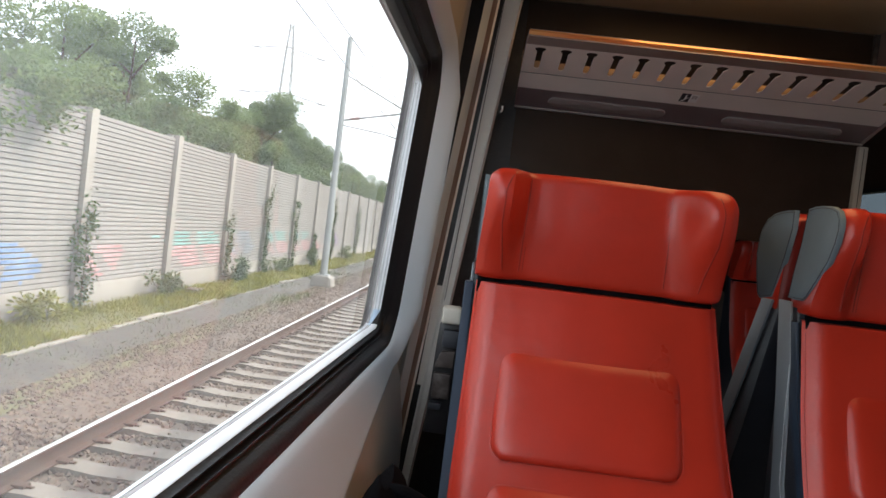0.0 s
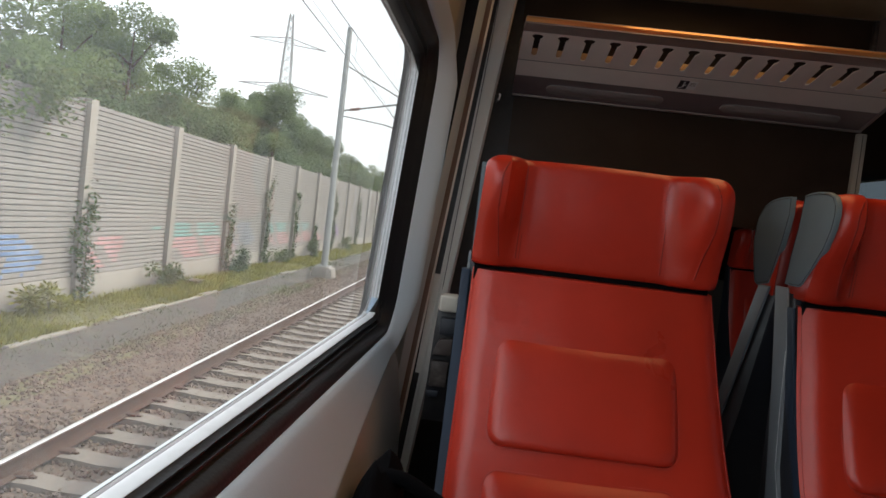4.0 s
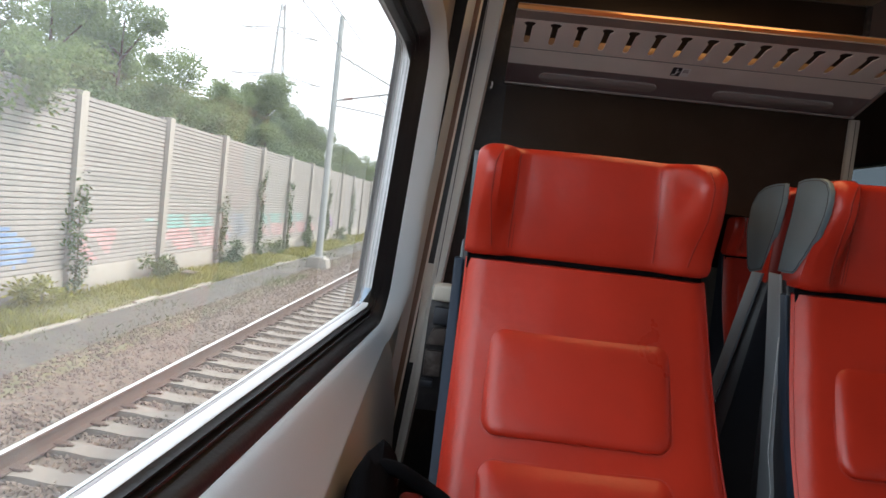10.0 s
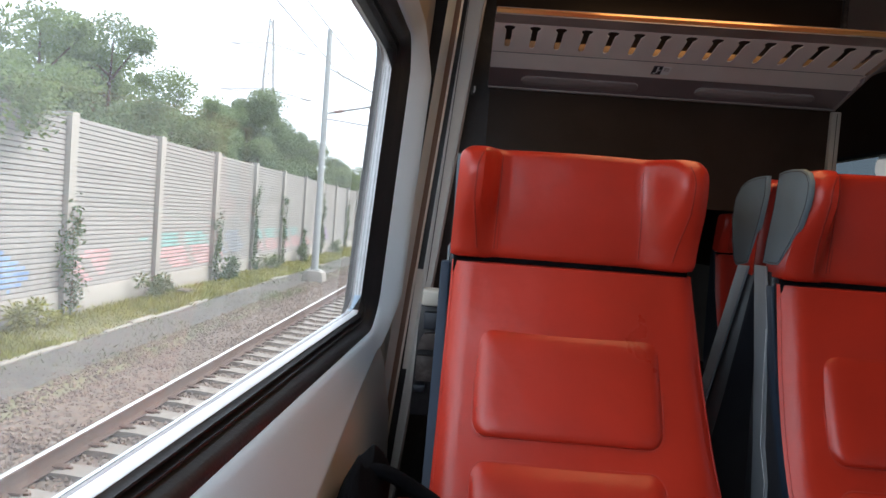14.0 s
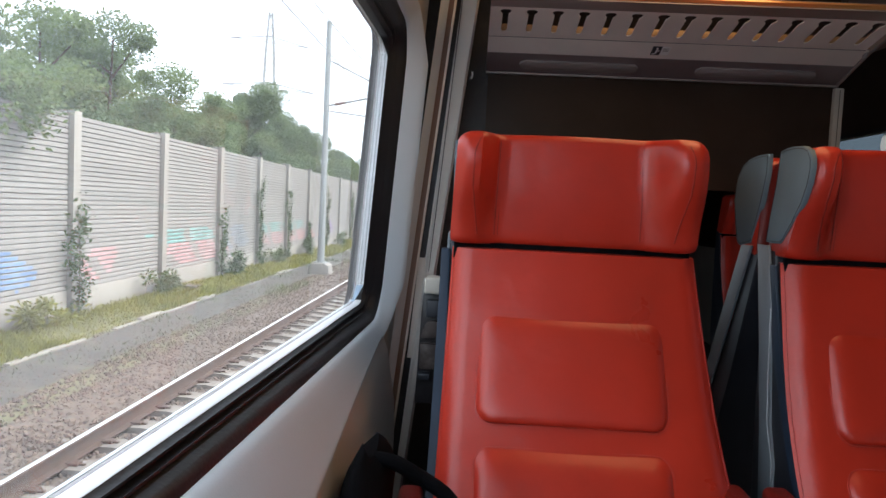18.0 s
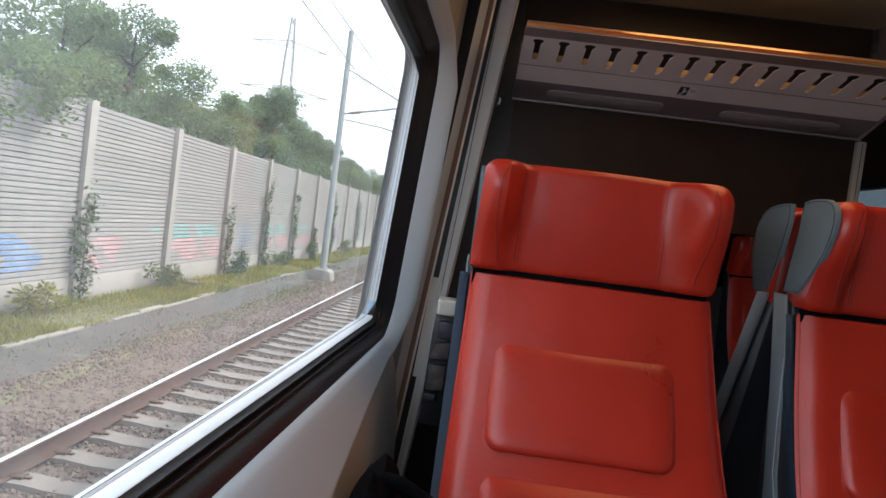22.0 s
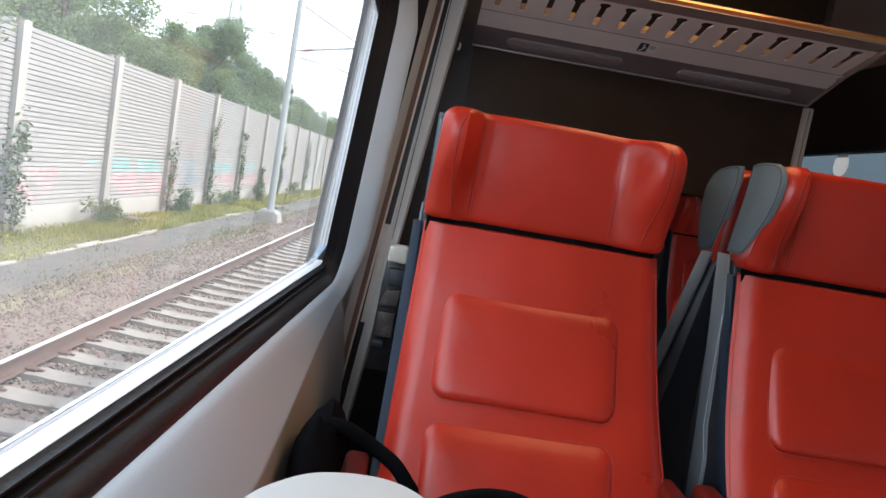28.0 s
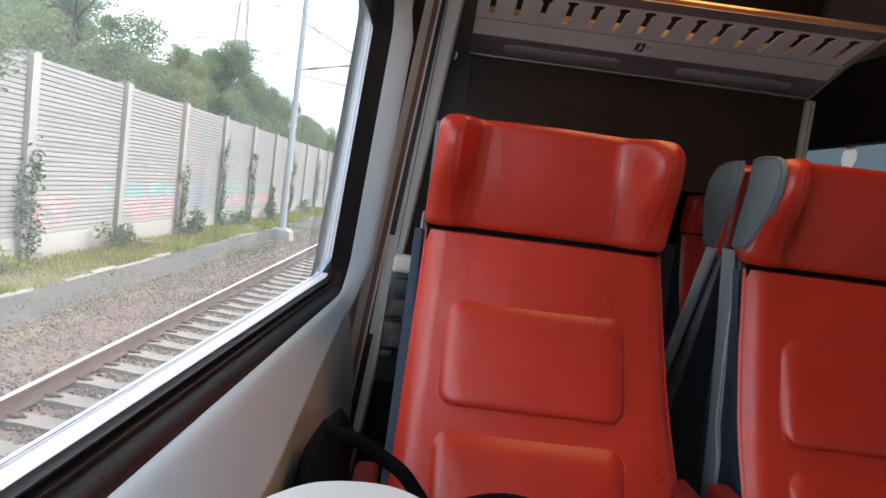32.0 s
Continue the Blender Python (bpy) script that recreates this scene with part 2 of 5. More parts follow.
SLATDARK = mat("barrier_backing", (0.15, 0.145, 0.14), 0.9, vary=0.2, scale=3)
BALLAST = mat("ballast_stone", (0.155, 0.115, 0.092), 0.9, vary=0.25, scale=9, bump=0.5, bump_scale=50, per_piece=0.45, island=True)
BEDDING = mat("ballast_bed", (0.125, 0.093, 0.075), 0.95, vary=0.45, scale=14, bump=1.0, bump_scale=28, dirt=(0.11, 0.10, 0.085), dirt_amount=0.6, dirt_scale=9)
SLEEPER = mat("concrete_sleeper", (0.195, 0.168, 0.145), 0.85, vary=0.12, scale=6, bump=0.4, bump_scale=60, dirt=(0.24, 0.19, 0.15), dirt_amount=0.6, dirt_scale=3, per_piece=0.08)
RAILRUST = mat("rail_rust", (0.088, 0.050, 0.036), 0.75, metal=0.2, vary=0.2, scale=9, bump=0.3, bump_scale=80)
RAILTOP = mat("rail_top", (0.86, 0.84, 0.82), 0.38, metal=0.9, vary=0.1, scale=15)
KERBSTONE = mat("pale_kerb_concrete", (0.27, 0.245, 0.21), 0.85, vary=0.14, scale=5, bump=0.4, bump_scale=70, dirt=(0.22, 0.20, 0.15), dirt_amount=0.6, dirt_scale=4, per_piece=0.12)
ASPHALT = mat("grey_path", (0.076, 0.069, 0.062), 0.92, vary=0.2, scale=4, bump=0.6, bump_scale=70, dirt=(0.15, 0.13, 0.10), dirt_amount=0.7, dirt_scale=2)
EARTH = mat("earth_and_moss", (0.14, 0.125, 0.075), 0.95, vary=0.35, scale=2.2, bump=0.9, bump_scale=16, dirt=(0.10, 0.12, 0.04), dirt_amount=0.8, dirt_scale=1.1)
MASTMETAL = mat("galvanised_mast", (0.33, 0.345, 0.35), 0.5, metal=0.4, vary=0.08, scale=2, dirt=(0.33, 0.32, 0.30), dirt_amount=0.4)
WIREMAT = mat("copper_wire", (0.10, 0.11, 0.11), 0.5, metal=0.5, vary=0.1)
CERAMIC = mat("insulator", (0.16, 0.07, 0.05), 0.3, vary=0.1)
BARK = mat("bark", (0.085, 0.065, 0.05), 0.95, vary=0.3, scale=5, bump=1.0, bump_scale=20, stretch=(1, 1, 0.2))
STEEL = mat("green_grey_steel", (0.23, 0.30, 0.33), 0.5, metal=0.3, vary=0.1, scale=2, dirt=(0.3, 0.3, 0.27), dirt_amount=0.4, per_piece=0.06)
ORANGE = mat("orange_rail", (0.66, 0.27, 0.13), 0.5, vary=0.1, scale=4)
STICKER = mat("white_sticker", (0.85, 0.87, 0.88), 0.5, vary=0.02)
PYLON = mat("pylon_steel", (0.36, 0.37, 0.38), 0.6, metal=0.3, vary=0.05)


def leaf_mat(name, colour, tip):
    m = mat(name, colour, 0.55, vary=0.25, scale=0.7, dirt=tip, dirt_amount=0.7, dirt_scale=0.35, per_piece=0.35, island=True)
    n, l = m.node_tree.nodes, m.node_tree.links
    b, out = n["Principled BSDF"], n["Material Output"]
    tr = n.new("ShaderNodeBsdfTranslucent")
    mix = n.new("ShaderNodeMixShader")
    mix.inputs[0].default_value = 0.45
    src = b.inputs["Base Color"].links[0].from_socket
    l.new(src, tr.inputs["Color"])
    l.new(b.outputs[0], mix.inputs[1])
    l.new(tr.outputs[0], mix.inputs[2])
    l.new(mix.outputs[0], out.inputs["Surface"])
    return m


_b, _l = STICKER.node_tree.nodes["Principled BSDF"], STICKER.node_tree.links
_t, _x = STICKER.node_tree.nodes.new("ShaderNodeBsdfTranslucent"), STICKER.node_tree.nodes.new("ShaderNodeMixShader")
_x.inputs[0].default_value = 0.7
_l.new(_b.outputs[0], _x.inputs[1])
_l.new(_t.outputs[0], _x.inputs[2])
_l.new(_x.outputs[0], STICKER.node_tree.nodes["Material Output"].inputs["Surface"])
LEAF = leaf_mat("leaf_green", (0.15, 0.20, 0.080), (0.22, 0.235, 0.10))
LEAF_DARK = leaf_mat("leaf_dark_green", (0.135, 0.185, 0.085), (0.18, 0.21, 0.09))
LEAF_IVY = leaf_mat("ivy_leaf", (0.06, 0.095, 0.035), (0.11, 0.11, 0.05))
GRASS = leaf_mat("grass_blades", (0.245, 0.24, 0.045), (0.33, 0.27, 0.075))
WEED = leaf_mat("weed_blades", (0.10, 0.135, 0.04), (0.20, 0.18, 0.06))


def glass(name, tint=(0.93, 0.97, 0.96), rough=0.0, shine=0.7, veil=0.0):
    m = bpy.data.materials.new(name)
    m.use_nodes = True
    n, l = m.node_tree.nodes, m.node_tree.links
    out = n["Material Output"]
    n.remove(n["Principled BSDF"])
    tr, gl, mx = n.new("ShaderNodeBsdfTransparent"), n.new("ShaderNodeBsdfGlossy"), n.new("ShaderNodeMixShader")
    lw, mu = n.new("ShaderNodeLayerWeight"), n.new("ShaderNodeMath")
    lw.inputs["Blend"].default_value = 0.5
    power = n.new("ShaderNodeMath")
    power.operation = "POWER"
    power.inputs[1].default_value = 5.0
    mu.operation = "MULTIPLY_ADD"
    mu.inputs[1].default_value, mu.inputs[2].default_value = shine, 0.03
    tr.inputs["Color"].default_value = (*tint, 1)
    gl.inputs["Roughness"].default_value = 0.02 + rough
    l.new(lw.outputs["Facing"], power.inputs[0])
    l.new(power.outputs[0], mu.inputs[0])
    l.new(mu.outputs[0], mx.inputs[0])
    l.new(tr.outputs[0], mx.inputs[1])
    l.new(gl.outputs[0], mx.inputs[2])
    # whitish translucent veil that paints haze over the view outside
    if veil:
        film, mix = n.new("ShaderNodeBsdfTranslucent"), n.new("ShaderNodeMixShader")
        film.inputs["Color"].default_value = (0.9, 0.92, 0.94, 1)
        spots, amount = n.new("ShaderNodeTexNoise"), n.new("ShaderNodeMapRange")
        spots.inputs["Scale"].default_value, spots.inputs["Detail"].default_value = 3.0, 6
        amount.inputs[3].default_value, amount.inputs[4].default_value = veil * 0.5, veil * 1.5
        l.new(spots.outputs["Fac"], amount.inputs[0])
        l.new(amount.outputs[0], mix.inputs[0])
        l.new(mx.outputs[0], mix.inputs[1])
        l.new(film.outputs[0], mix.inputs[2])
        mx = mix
    l.new(mx.outputs[0], out.inputs["Surface"])
    return m


# pane carries a haze veil to pale the trees and barrier
GLASS = glass("window_glass", veil=0.10)
BARRIERGLASS = glass("barrier_glass", (0.72, 0.84, 0.80), 0.2)


# ---- mesh helpers ----
def finish(bm, name, material, smooth=True):
    me = bpy.data.meshes.new(name)
    bmesh.ops.recalc_face_normals(bm, faces=bm.faces)
    bm.to_mesh(me)
    bm.free()
    me.materials.append(material)
    if smooth:
        me.shade_smooth()
        me.set_sharp_from_angle(angle=radians(38))
    return me


def part(name, bm, material, parent=None, label="", smooth=True):
    """Links a bmesh (or mesh) as one object, under a thing or a part."""
    me = bm if isinstance(bm, bpy.types.Mesh) else finish(bm, name, material, smooth)
    ob = new(name, me)
    if parent is not None:
        ob.parent = parent
    if label:
        ob["label"] = label
    return ob


def thing(name, label, category, group="", kind="", m=None):
    ob = new(name)
    ob.empty_display_size = 0.1
    if m is not None:
        ob.matrix_world = m
    return tagged(ob, label, category, group, kind)


def box(lo, hi, bevel=0.0, segs=2, bm=None):
    own = bmesh.new()
    bmesh.ops.create_cube(own, size=1)
    c, s = [(a + b) / 2 for a, b in zip(lo, hi)], [b - a for a, b in zip(lo, hi)]
    bmesh.ops.transform(own, matrix=Matrix.Translation(c) @ Matrix.Diagonal((*s, 1)), verts=own.verts)
    if bevel:
        bmesh.ops.bevel(own, geom=own.edges[:], offset=min(bevel, min(s) * 0.45), segments=segs, affect="EDGES", profile=0.5)
    return join(bm, own)


def join(bm, own):
    if bm is None:
        return own
    me = bpy.data.meshes.new("tmp")
    own.to_mesh(me)
    own.free()
    bm.from_mesh(me)
    bpy.data.meshes.remove(me)
    return bm


def tube(points, radius, sides=8, bm=None, taper=None):
    """A round bar along points."""
    own = bmesh.new()
    pts = [Vector(p) for p in points]
    rings = []
    for i, p in enumerate(pts):
        d = (pts[min(i + 1, len(pts) - 1)] - pts[max(i - 1, 0)]).normalized()
        ref = Vector((0, 0, 1)) if abs(d.z) < 0.9 else Vector((0, 1, 0))
        a = d.cross(ref).normalized()
        b = d.cross(a)
        r = radius if taper is None else radius + (taper - radius) * i / (len(pts) - 1)
        rings.append([own.verts.new(p + r * (math.cos(t) * a + math.sin(t) * b)) for t in (2 * math.pi * k / sides for k in range(sides))])
    for r0, r1 in zip(rings, rings[1:]):
        for k in range(sides):
            own.faces.new((r0[k], r0[(k + 1) % sides], r1[(k + 1) % sides], r1[k]))
    own.faces.new(rings[0])
    own.faces.new(rings[-1][::-1])
    return join(bm, own)


def prism(profile, axis, lo, hi, bevel=0.0, segs=2, bm=None):
    """A closed outline of (a, b) drawn out along an axis from lo to hi."""
    own = bmesh.new()
    order = {"x": lambda a, b, c: (c, a, b), "y": lambda a, b, c: (a, c, b), "z": lambda a, b, c: (a, b, c)}[axis]
    v0 = [own.verts.new(order(a, b, lo)) for a, b in profile]
    v1 = [own.verts.new(order(a, b, hi)) for a, b in profile]
    n = len(profile)
    own.faces.new(v0)
    own.faces.new(v1[::-1])
    for k in range(n):
        own.faces.new((v0[k], v1[k], v1[(k + 1) % n], v0[(k + 1) % n]))
    if bevel:
        caps = [e for e in own.edges if (e.verts[0] in v0) == (e.verts[1] in v0)]
        bmesh.ops.bevel(own, geom=caps, offset=bevel, segments=segs, affect="EDGES", profile=0.5)
    return join(bm, own)


def rounded(w, h, r, steps=5, cx=0.0, cy=0.0):
    """A rounded rectangle's outline about (cx, cy)."""
    out = []
    for sx, sy, a0 in ((1, 1, 0), (-1, 1, 90), (-1, -1, 180), (1, -1, 270)):
        for k in range(steps + 1):
            a = radians(a0 + 90 * k / steps)
            out.append((cx + sx * (w / 2 - r) + r * math.cos(a), cy + sy * (h / 2 - r) + r * math.sin(a)))
    return out


def surface(rows, closed_u=False, bm=None, cap=False):
    """Quads between rows of points."""
    own = bmesh.new()
    vs = [[own.verts.new(p) for p in row] for row in rows]
    n = len(vs[0])
    for a, b in zip(vs, vs[1:]):
        for k in range(n if closed_u else n - 1):
            own.faces.new((a[k], a[(k + 1) % n], b[(k + 1) % n], b[k]))
    if cap:
        own.faces.new(vs[0])
        own.faces.new(vs[-1][::-1])
    return join(bm, own)


def raw_mesh(name, verts, faces, material, smooth=False):
    me = bpy.data.meshes.new(name)
    me.from_pydata(verts, [], faces)
    me.materials.append(material)
    if smooth:
        me.shade_smooth()
    return me

# ---- the carriage ----
# The window side leans inwards; n is the distance inwards from the plane of the glass.
WIN_LO, WIN_HI, WIN_Z0, WIN_Z1, WIN_R = -0.36, 1.81, 0.818, 1.524, 0.045


def lean(y, z, n):
    return (-0.274 + 0.0637 * (max(z, 0.55) - 0.818) - 0.036 * (1.81 - min(1.81, max(-0.6, y))) + n, y, z)


def loop(e, steps=8):
    """The window's outline, set out by e."""
    return rounded(WIN_HI - WIN_LO + 2 * e, WIN_Z1 - WIN_Z0 + 2 * e, max(0.012, WIN_R + e), steps, (WIN_LO + WIN_HI) / 2, (WIN_Z0 + WIN_Z1) / 2)


def frame_ring(profile, dy=0.0):
    """A ring round the window from (e, n) pairs, or (e, n at sill and head, n at the sides)."""
    flat = loop(0.0)
    cy, cz = (WIN_LO + WIN_HI) / 2, (WIN_Z0 + WIN_Z1) / 2
    weight = []
    for y, z in flat:
        a = max(0.0, abs(y - cy) - (WIN_HI - WIN_LO) / 2 + WIN_R)
        b = max(0.0, abs(z - cz) - (WIN_Z1 - WIN_Z0) / 2 + WIN_R)
        weight.append(b / max(1e-6, math.hypot(a, b)))
    rows = []
    for e, n, *side in profile:
        ns = side[0] if side else n
        rows.append([lean(y + dy, z, ns + (n - ns) * w) for (y, z), w in zip(loop(e), weight)])
    return surface(rows, closed_u=True)


def wall_sheet(e, n, lo, hi, z0, z1, n_low, dy=0.0):
    """The sheet from the window ring out to a rectangle."""
    ring = loop(e, 8)
    cy, cz = (WIN_LO + WIN_HI) / 2, (WIN_Z0 + WIN_Z1) / 2
    outer = []
    for y, z in ring:
        oy = lo if y < WIN_LO + WIN_R else hi if y > WIN_HI - WIN_R else y
        oz = z0 if z < WIN_Z0 + WIN_R else z1 if z > WIN_Z1 - WIN_R else z
        if oy == y and oz == z:
            oz = z0 if z < cz else z1
        outer.append((oy, oz))
    a = [lean(y + dy, z, n) for y, z in ring]
    b = [lean(y + dy, z, n_low) for y, z in outer]
    return surface([a, b], closed_u=True)


BAY = 2.36


def cut(b, keep):
    """Keeps only those faces whose middle passes the test."""
    bmesh.ops.delete(b, geom=[f for f in b.faces if not keep(f.calc_center_median())], context="FACES")
    return b


def carriage_window(name, dy, label):
    w = thing(name, label, "window", kind="structure")
    g = bmesh.new()
    g.faces.new([g.verts.new(lean(y + dy, z, 0.0)) for y, z in loop(-0.002)])
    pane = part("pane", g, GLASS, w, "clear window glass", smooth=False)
    pane.visible_shadow = False
    strip = [(0.002, -0.0022, 0.0165), (0.0, -0.002, 0.017), (0.0, 0.016, 0.0175), (0.001, 0.018, 0.0178), (0.006, 0.018, 0.018)]
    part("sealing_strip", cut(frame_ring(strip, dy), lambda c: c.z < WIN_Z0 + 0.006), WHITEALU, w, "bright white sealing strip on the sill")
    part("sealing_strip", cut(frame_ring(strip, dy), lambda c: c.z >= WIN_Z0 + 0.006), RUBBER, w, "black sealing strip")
    # bottom pieces get own tones, to paint the white strip's reflection in the pane
    rim = [(0.003, -0.0145, -0.009), (0.0, -0.014, -0.0085), (0.0, -0.0095, -0.0045), (0.003, -0.009, -0.004)]
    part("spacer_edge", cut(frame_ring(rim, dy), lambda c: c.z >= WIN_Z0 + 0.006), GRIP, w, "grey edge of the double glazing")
    part("spacer_edge", cut(frame_ring(rim, dy), lambda c: c.z < WIN_Z0 + 0.006), ALU, w, "lower edge of the double glazing, bright as a reflection")
    rim = [(0.003, -0.0088, -0.0038), (0.0005, -0.0085, -0.0035), (0.0005, -0.0035, 0.016), (0.003, -0.003, 0.0165)]
    bar = part("spacer", cut(frame_ring(rim, dy), lambda c: c.z >= WIN_Z0 + 0.006), SPACER, w, "dotted spacer bar of the double glazing")
    part("spacer", cut(frame_ring(rim, dy), lambda c: c.z < WIN_Z0 + 0.006), GRIP, w, "lower spacer bar, grey as the strip's reflection")
    dots = bmesh.new()
    for k in range(118):
        for n in (0.0015, 0.0105):
            z = WIN_Z0 + 0.045 + 0.0053 * k
            dots.faces.new([dots.verts.new(lean(WIN_HI + dy - 0.0004, z + b * 0.0011, n + a * 0.0014)) for a, b in ((-1, -1), (1, -1), (1, 1), (-1, 1))])
    part("corner_piece", cut(frame_ring([(0.002, -0.0082, -0.0036), (-0.0006, -0.0080, -0.0030), (-0.0006, -0.0030, 0.0160), (0.002, -0.0028, 0.0166)], dy), lambda c: WIN_Z0 + 0.004 < c.z < WIN_Z0 + 0.06 and c.y > dy + 1.0), CORNERBLUE, bar, "pale blue corner key of the glazing")
    part("hole_rows", dots, RUBBER, bar, "two rows of tiny dark holes", smooth=False)
    part("gasket", frame_ring([(0.0012, 0.0182, 0.0165), (0.004, 0.022, 0.0185), (0.006, 0.028, 0.021), (0.010, 0.027, 0.025), (0.012, 0.021, 0.027), (0.016, 0.022, 0.031), (0.018, 0.033, 0.033), (0.021, 0.034, 0.036), (0.023, 0.029, 0.038), (0.026, 0.033, 0.041), (0.029, 0.045, 0.045), (0.034, 0.052, 0.051), (0.040, 0.056, 0.058), (0.0462, 0.058, 0.063)], dy), RUBBER, w, "ribbed black rubber gasket")
    part("lining", frame_ring([(0.0462, 0.050, 0.056), (0.0465, 0.059, 0.064), (0.050, 0.066, 0.070), (0.058, 0.073, 0.084), (0.070, 0.081, 0.105), (0.078, 0.086, 0.115), (0.086, 0.091, 0.120)], dy), LINING, w, "pale grey moulded window surround")
    return w


carriage_window("window_1", 0.0, "carriage window with rounded corners and pale grey surround")
carriage_window("window_2", -BAY - 0.16, "carriage window with rounded corners behind the seat bay")

wl = thing("wall_left", "beige and brown panelled carriage side wall", "wall", kind="structure")
part("wall_panel", wall_sheet(0.086, 0.080, -0.52, 1.925, 0.62, 2.0, 0.100), BEIGE, wl)
part("wall_panel", wall_sheet(0.086, 0.128, -0.52, 1.925, 0.0, 2.0, 0.140, -BAY - 0.16), BEIGE, wl)
part("outer_skin", wall_sheet(0.020, -0.03, -0.56, 2.03, -0.35, 2.3, -0.03), BODY, wl, "painted outer side of the carriage")
part("outer_skin", wall_sheet(0.0, -0.03, -0.56, 2.03, -0.35, 2.3, -0.03, -BAY - 0.16), BODY, wl, "painted outer side of the carriage")
part("outer_skin", box((-0.285, 2.03, -0.35), (-0.25, 8.2, 2.3)), BODY, wl)
part("wall_panel", box((-0.12, 2.3, 0.0), (-0.09, 8.2, 2.2)), BEIGE, wl)


def slant(y0, y1, x0a, x1a, x0b, x1b, za=0.45, zb=1.95, thick=0.02):
    """A leaning upright strip: x at the foot and at the head for its two edges."""
    b = bmesh.new()
    f = [b.verts.new(p) for p in ((x0a, y0, za), (x1a, y1, za), (x1b, y1, zb), (x0b, y0, zb))]
    g = [b.verts.new(p) for p in ((x0a, y0 + thick, za), (x1a, y1 + thick, za), (x1b, y1 + thick, zb), (x0b, y0 + thick, zb))]
    b.faces.new(f)
    b.faces.new(g[::-1])
    for k in range(4):
        b.faces.new((f[k], g[k], g[(k + 1) % 4], f[(k + 1) % 4]))
    return b


pil = thing("pillar", "brown, black and pale grey pillar trim beside the window", "pillar", kind="structure")
part("lining_return", slant(1.890, 1.946, -0.250, -0.2305, -0.050, -0.031, 0.0, 2.0), LINING, pil, "pale grey return of the window surround")
part("brown_cover", slant(1.947, 1.985, -0.2305, -0.2165, -0.031, -0.0175, 0.0, 2.0), BROWN, pil, "glossy beige-brown cover strip")
part("edge_bead", slant(1.981, 1.985, -0.2175, -0.2115, -0.0185, -0.0125, 0.0, 2.0, 0.010), PALESTRIP, pil, "thin pale edge bead")
part("groove", slant(2.048, 2.050, -0.225, -0.160, -0.03, 0.03, 0.0, 2.0), BLACKTRIM, pil, "black groove")
part("cover_strip", slant(2.040, 2.012, -0.190, -0.172, -0.004, 0.049, 0.0, 2.0, 0.006), PALESTRIP, pil, "pale grey upright strip")
part("cover_strip", slant(2.036, 2.034, -0.1455, -0.130, -0.122, -0.1035, 0.62, 0.93, 0.004), PALESTRIP, pil, "pale lower part of the strip")
part("seam", slant(2.0275, 2.0268, -0.1605, -0.1585, -0.0065, -0.0045, 0.0, 2.0, 0.003), BLACKTRIM, pil, "fine dark seam")
part("edge_bead", slant(2.010, 2.014, -0.172, -0.166, 0.049, 0.055, 0.0, 2.0, 0.008), GRIP, pil, "thin grey metal edge")
part("backing", slant(2.24, 2.25, -0.16, 0.062, -0.16, 0.062, 0.0, 2.2, 0.02), BLACKTRIM, pil, "scuffed black backing panel")


def apron_edge(y):
    """The lower edge of the window surround, which rises towards the pillar: z and n."""
    z = 0.650 + 0.10 * max(0.0, y - 0.90)
    return z, 0.091 + 0.62 * (0.732 - z)


apron, lower = [], []
for k in range(24):
    y = -0.52 + 2.33 * k / 23
    ze, ne = apron_edge(y)
    bend = min(0.012, (0.732 - ze) * 0.4)
    apron.append([lean(y, z, n) for z, n in ((0.732, 0.091), (0.732 - 0.5 * (0.732 - ze - bend), 0.091 + 0.31 * (0.732 - ze - bend)), (ze + bend, ne - 0.62 * bend), (ze + 0.55 * bend, ne - 0.30 * bend), (ze + 0.2 * bend, ne - 0.10 * bend), (ze - 0.2 * bend, ne - 0.06 * bend), (ze - 0.012, ne - 0.008))])
    lower.append([lean(y, z, n) for z, n in ((ze - 0.004, ne - 0.03), (ze - 0.004, ne - 0.003), (ze - 0.05, ne + 0.30 * (0.138 - ne)), (0.55, 0.134), (0.45, 0.138), (0.0, 0.140), (0.0, 0.110))])
part("sill_apron", surface(apron), LINING, wl, "pale rounded apron below the window")
part("lower_panel", surface(lower, closed_u=True, cap=True), PALESTRIP, wl, "pale beige lower wall panel")

# floor, ceiling, ends and the far side
part("floor", box((-0.30, -3.2, -0.06), (2.30, 8.2, 0.0)), CARPET)
tagged(bpy.data.objects["floor"], "dark carpeted carriage floor", "floor", kind="structure")
ceil_rows = []
for k in range(13):
    a = k / 12
    xx = -0.32 + 2.64 * a
    ceil_rows.append([(xx, yy, 1.98 + 0.30 * math.sin(math.pi * a) ** 0.6) for yy in (-3.2, 2.0, 8.2)])
for row in [[(x, y, z + 0.05) for x, y, z in r] for r in ceil_rows[::-1]]:
    ceil_rows.append(row)
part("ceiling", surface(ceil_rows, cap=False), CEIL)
tagged(bpy.data.objects["ceiling"], "arched beige carriage ceiling", "ceiling", kind="structure")
part("bay_ceiling", box((-0.16, -3.2, 1.900), (1.205, 2.262, 1.925), 0.004), BAYCEIL)
tagged(bpy.data.objects["bay_ceiling"], "flat brown ceiling panel over the seats, lamplight in its colour", "ceiling", kind="structure")
part("wall_back", box((-0.30, -3.26, 0.0), (2.30, -3.2, 2.3)), BEIGE)
tagged(bpy.data.objects["wall_back"], "plain beige carriage end wall", "wall", kind="structure")
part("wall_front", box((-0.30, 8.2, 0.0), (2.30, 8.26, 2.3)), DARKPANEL)
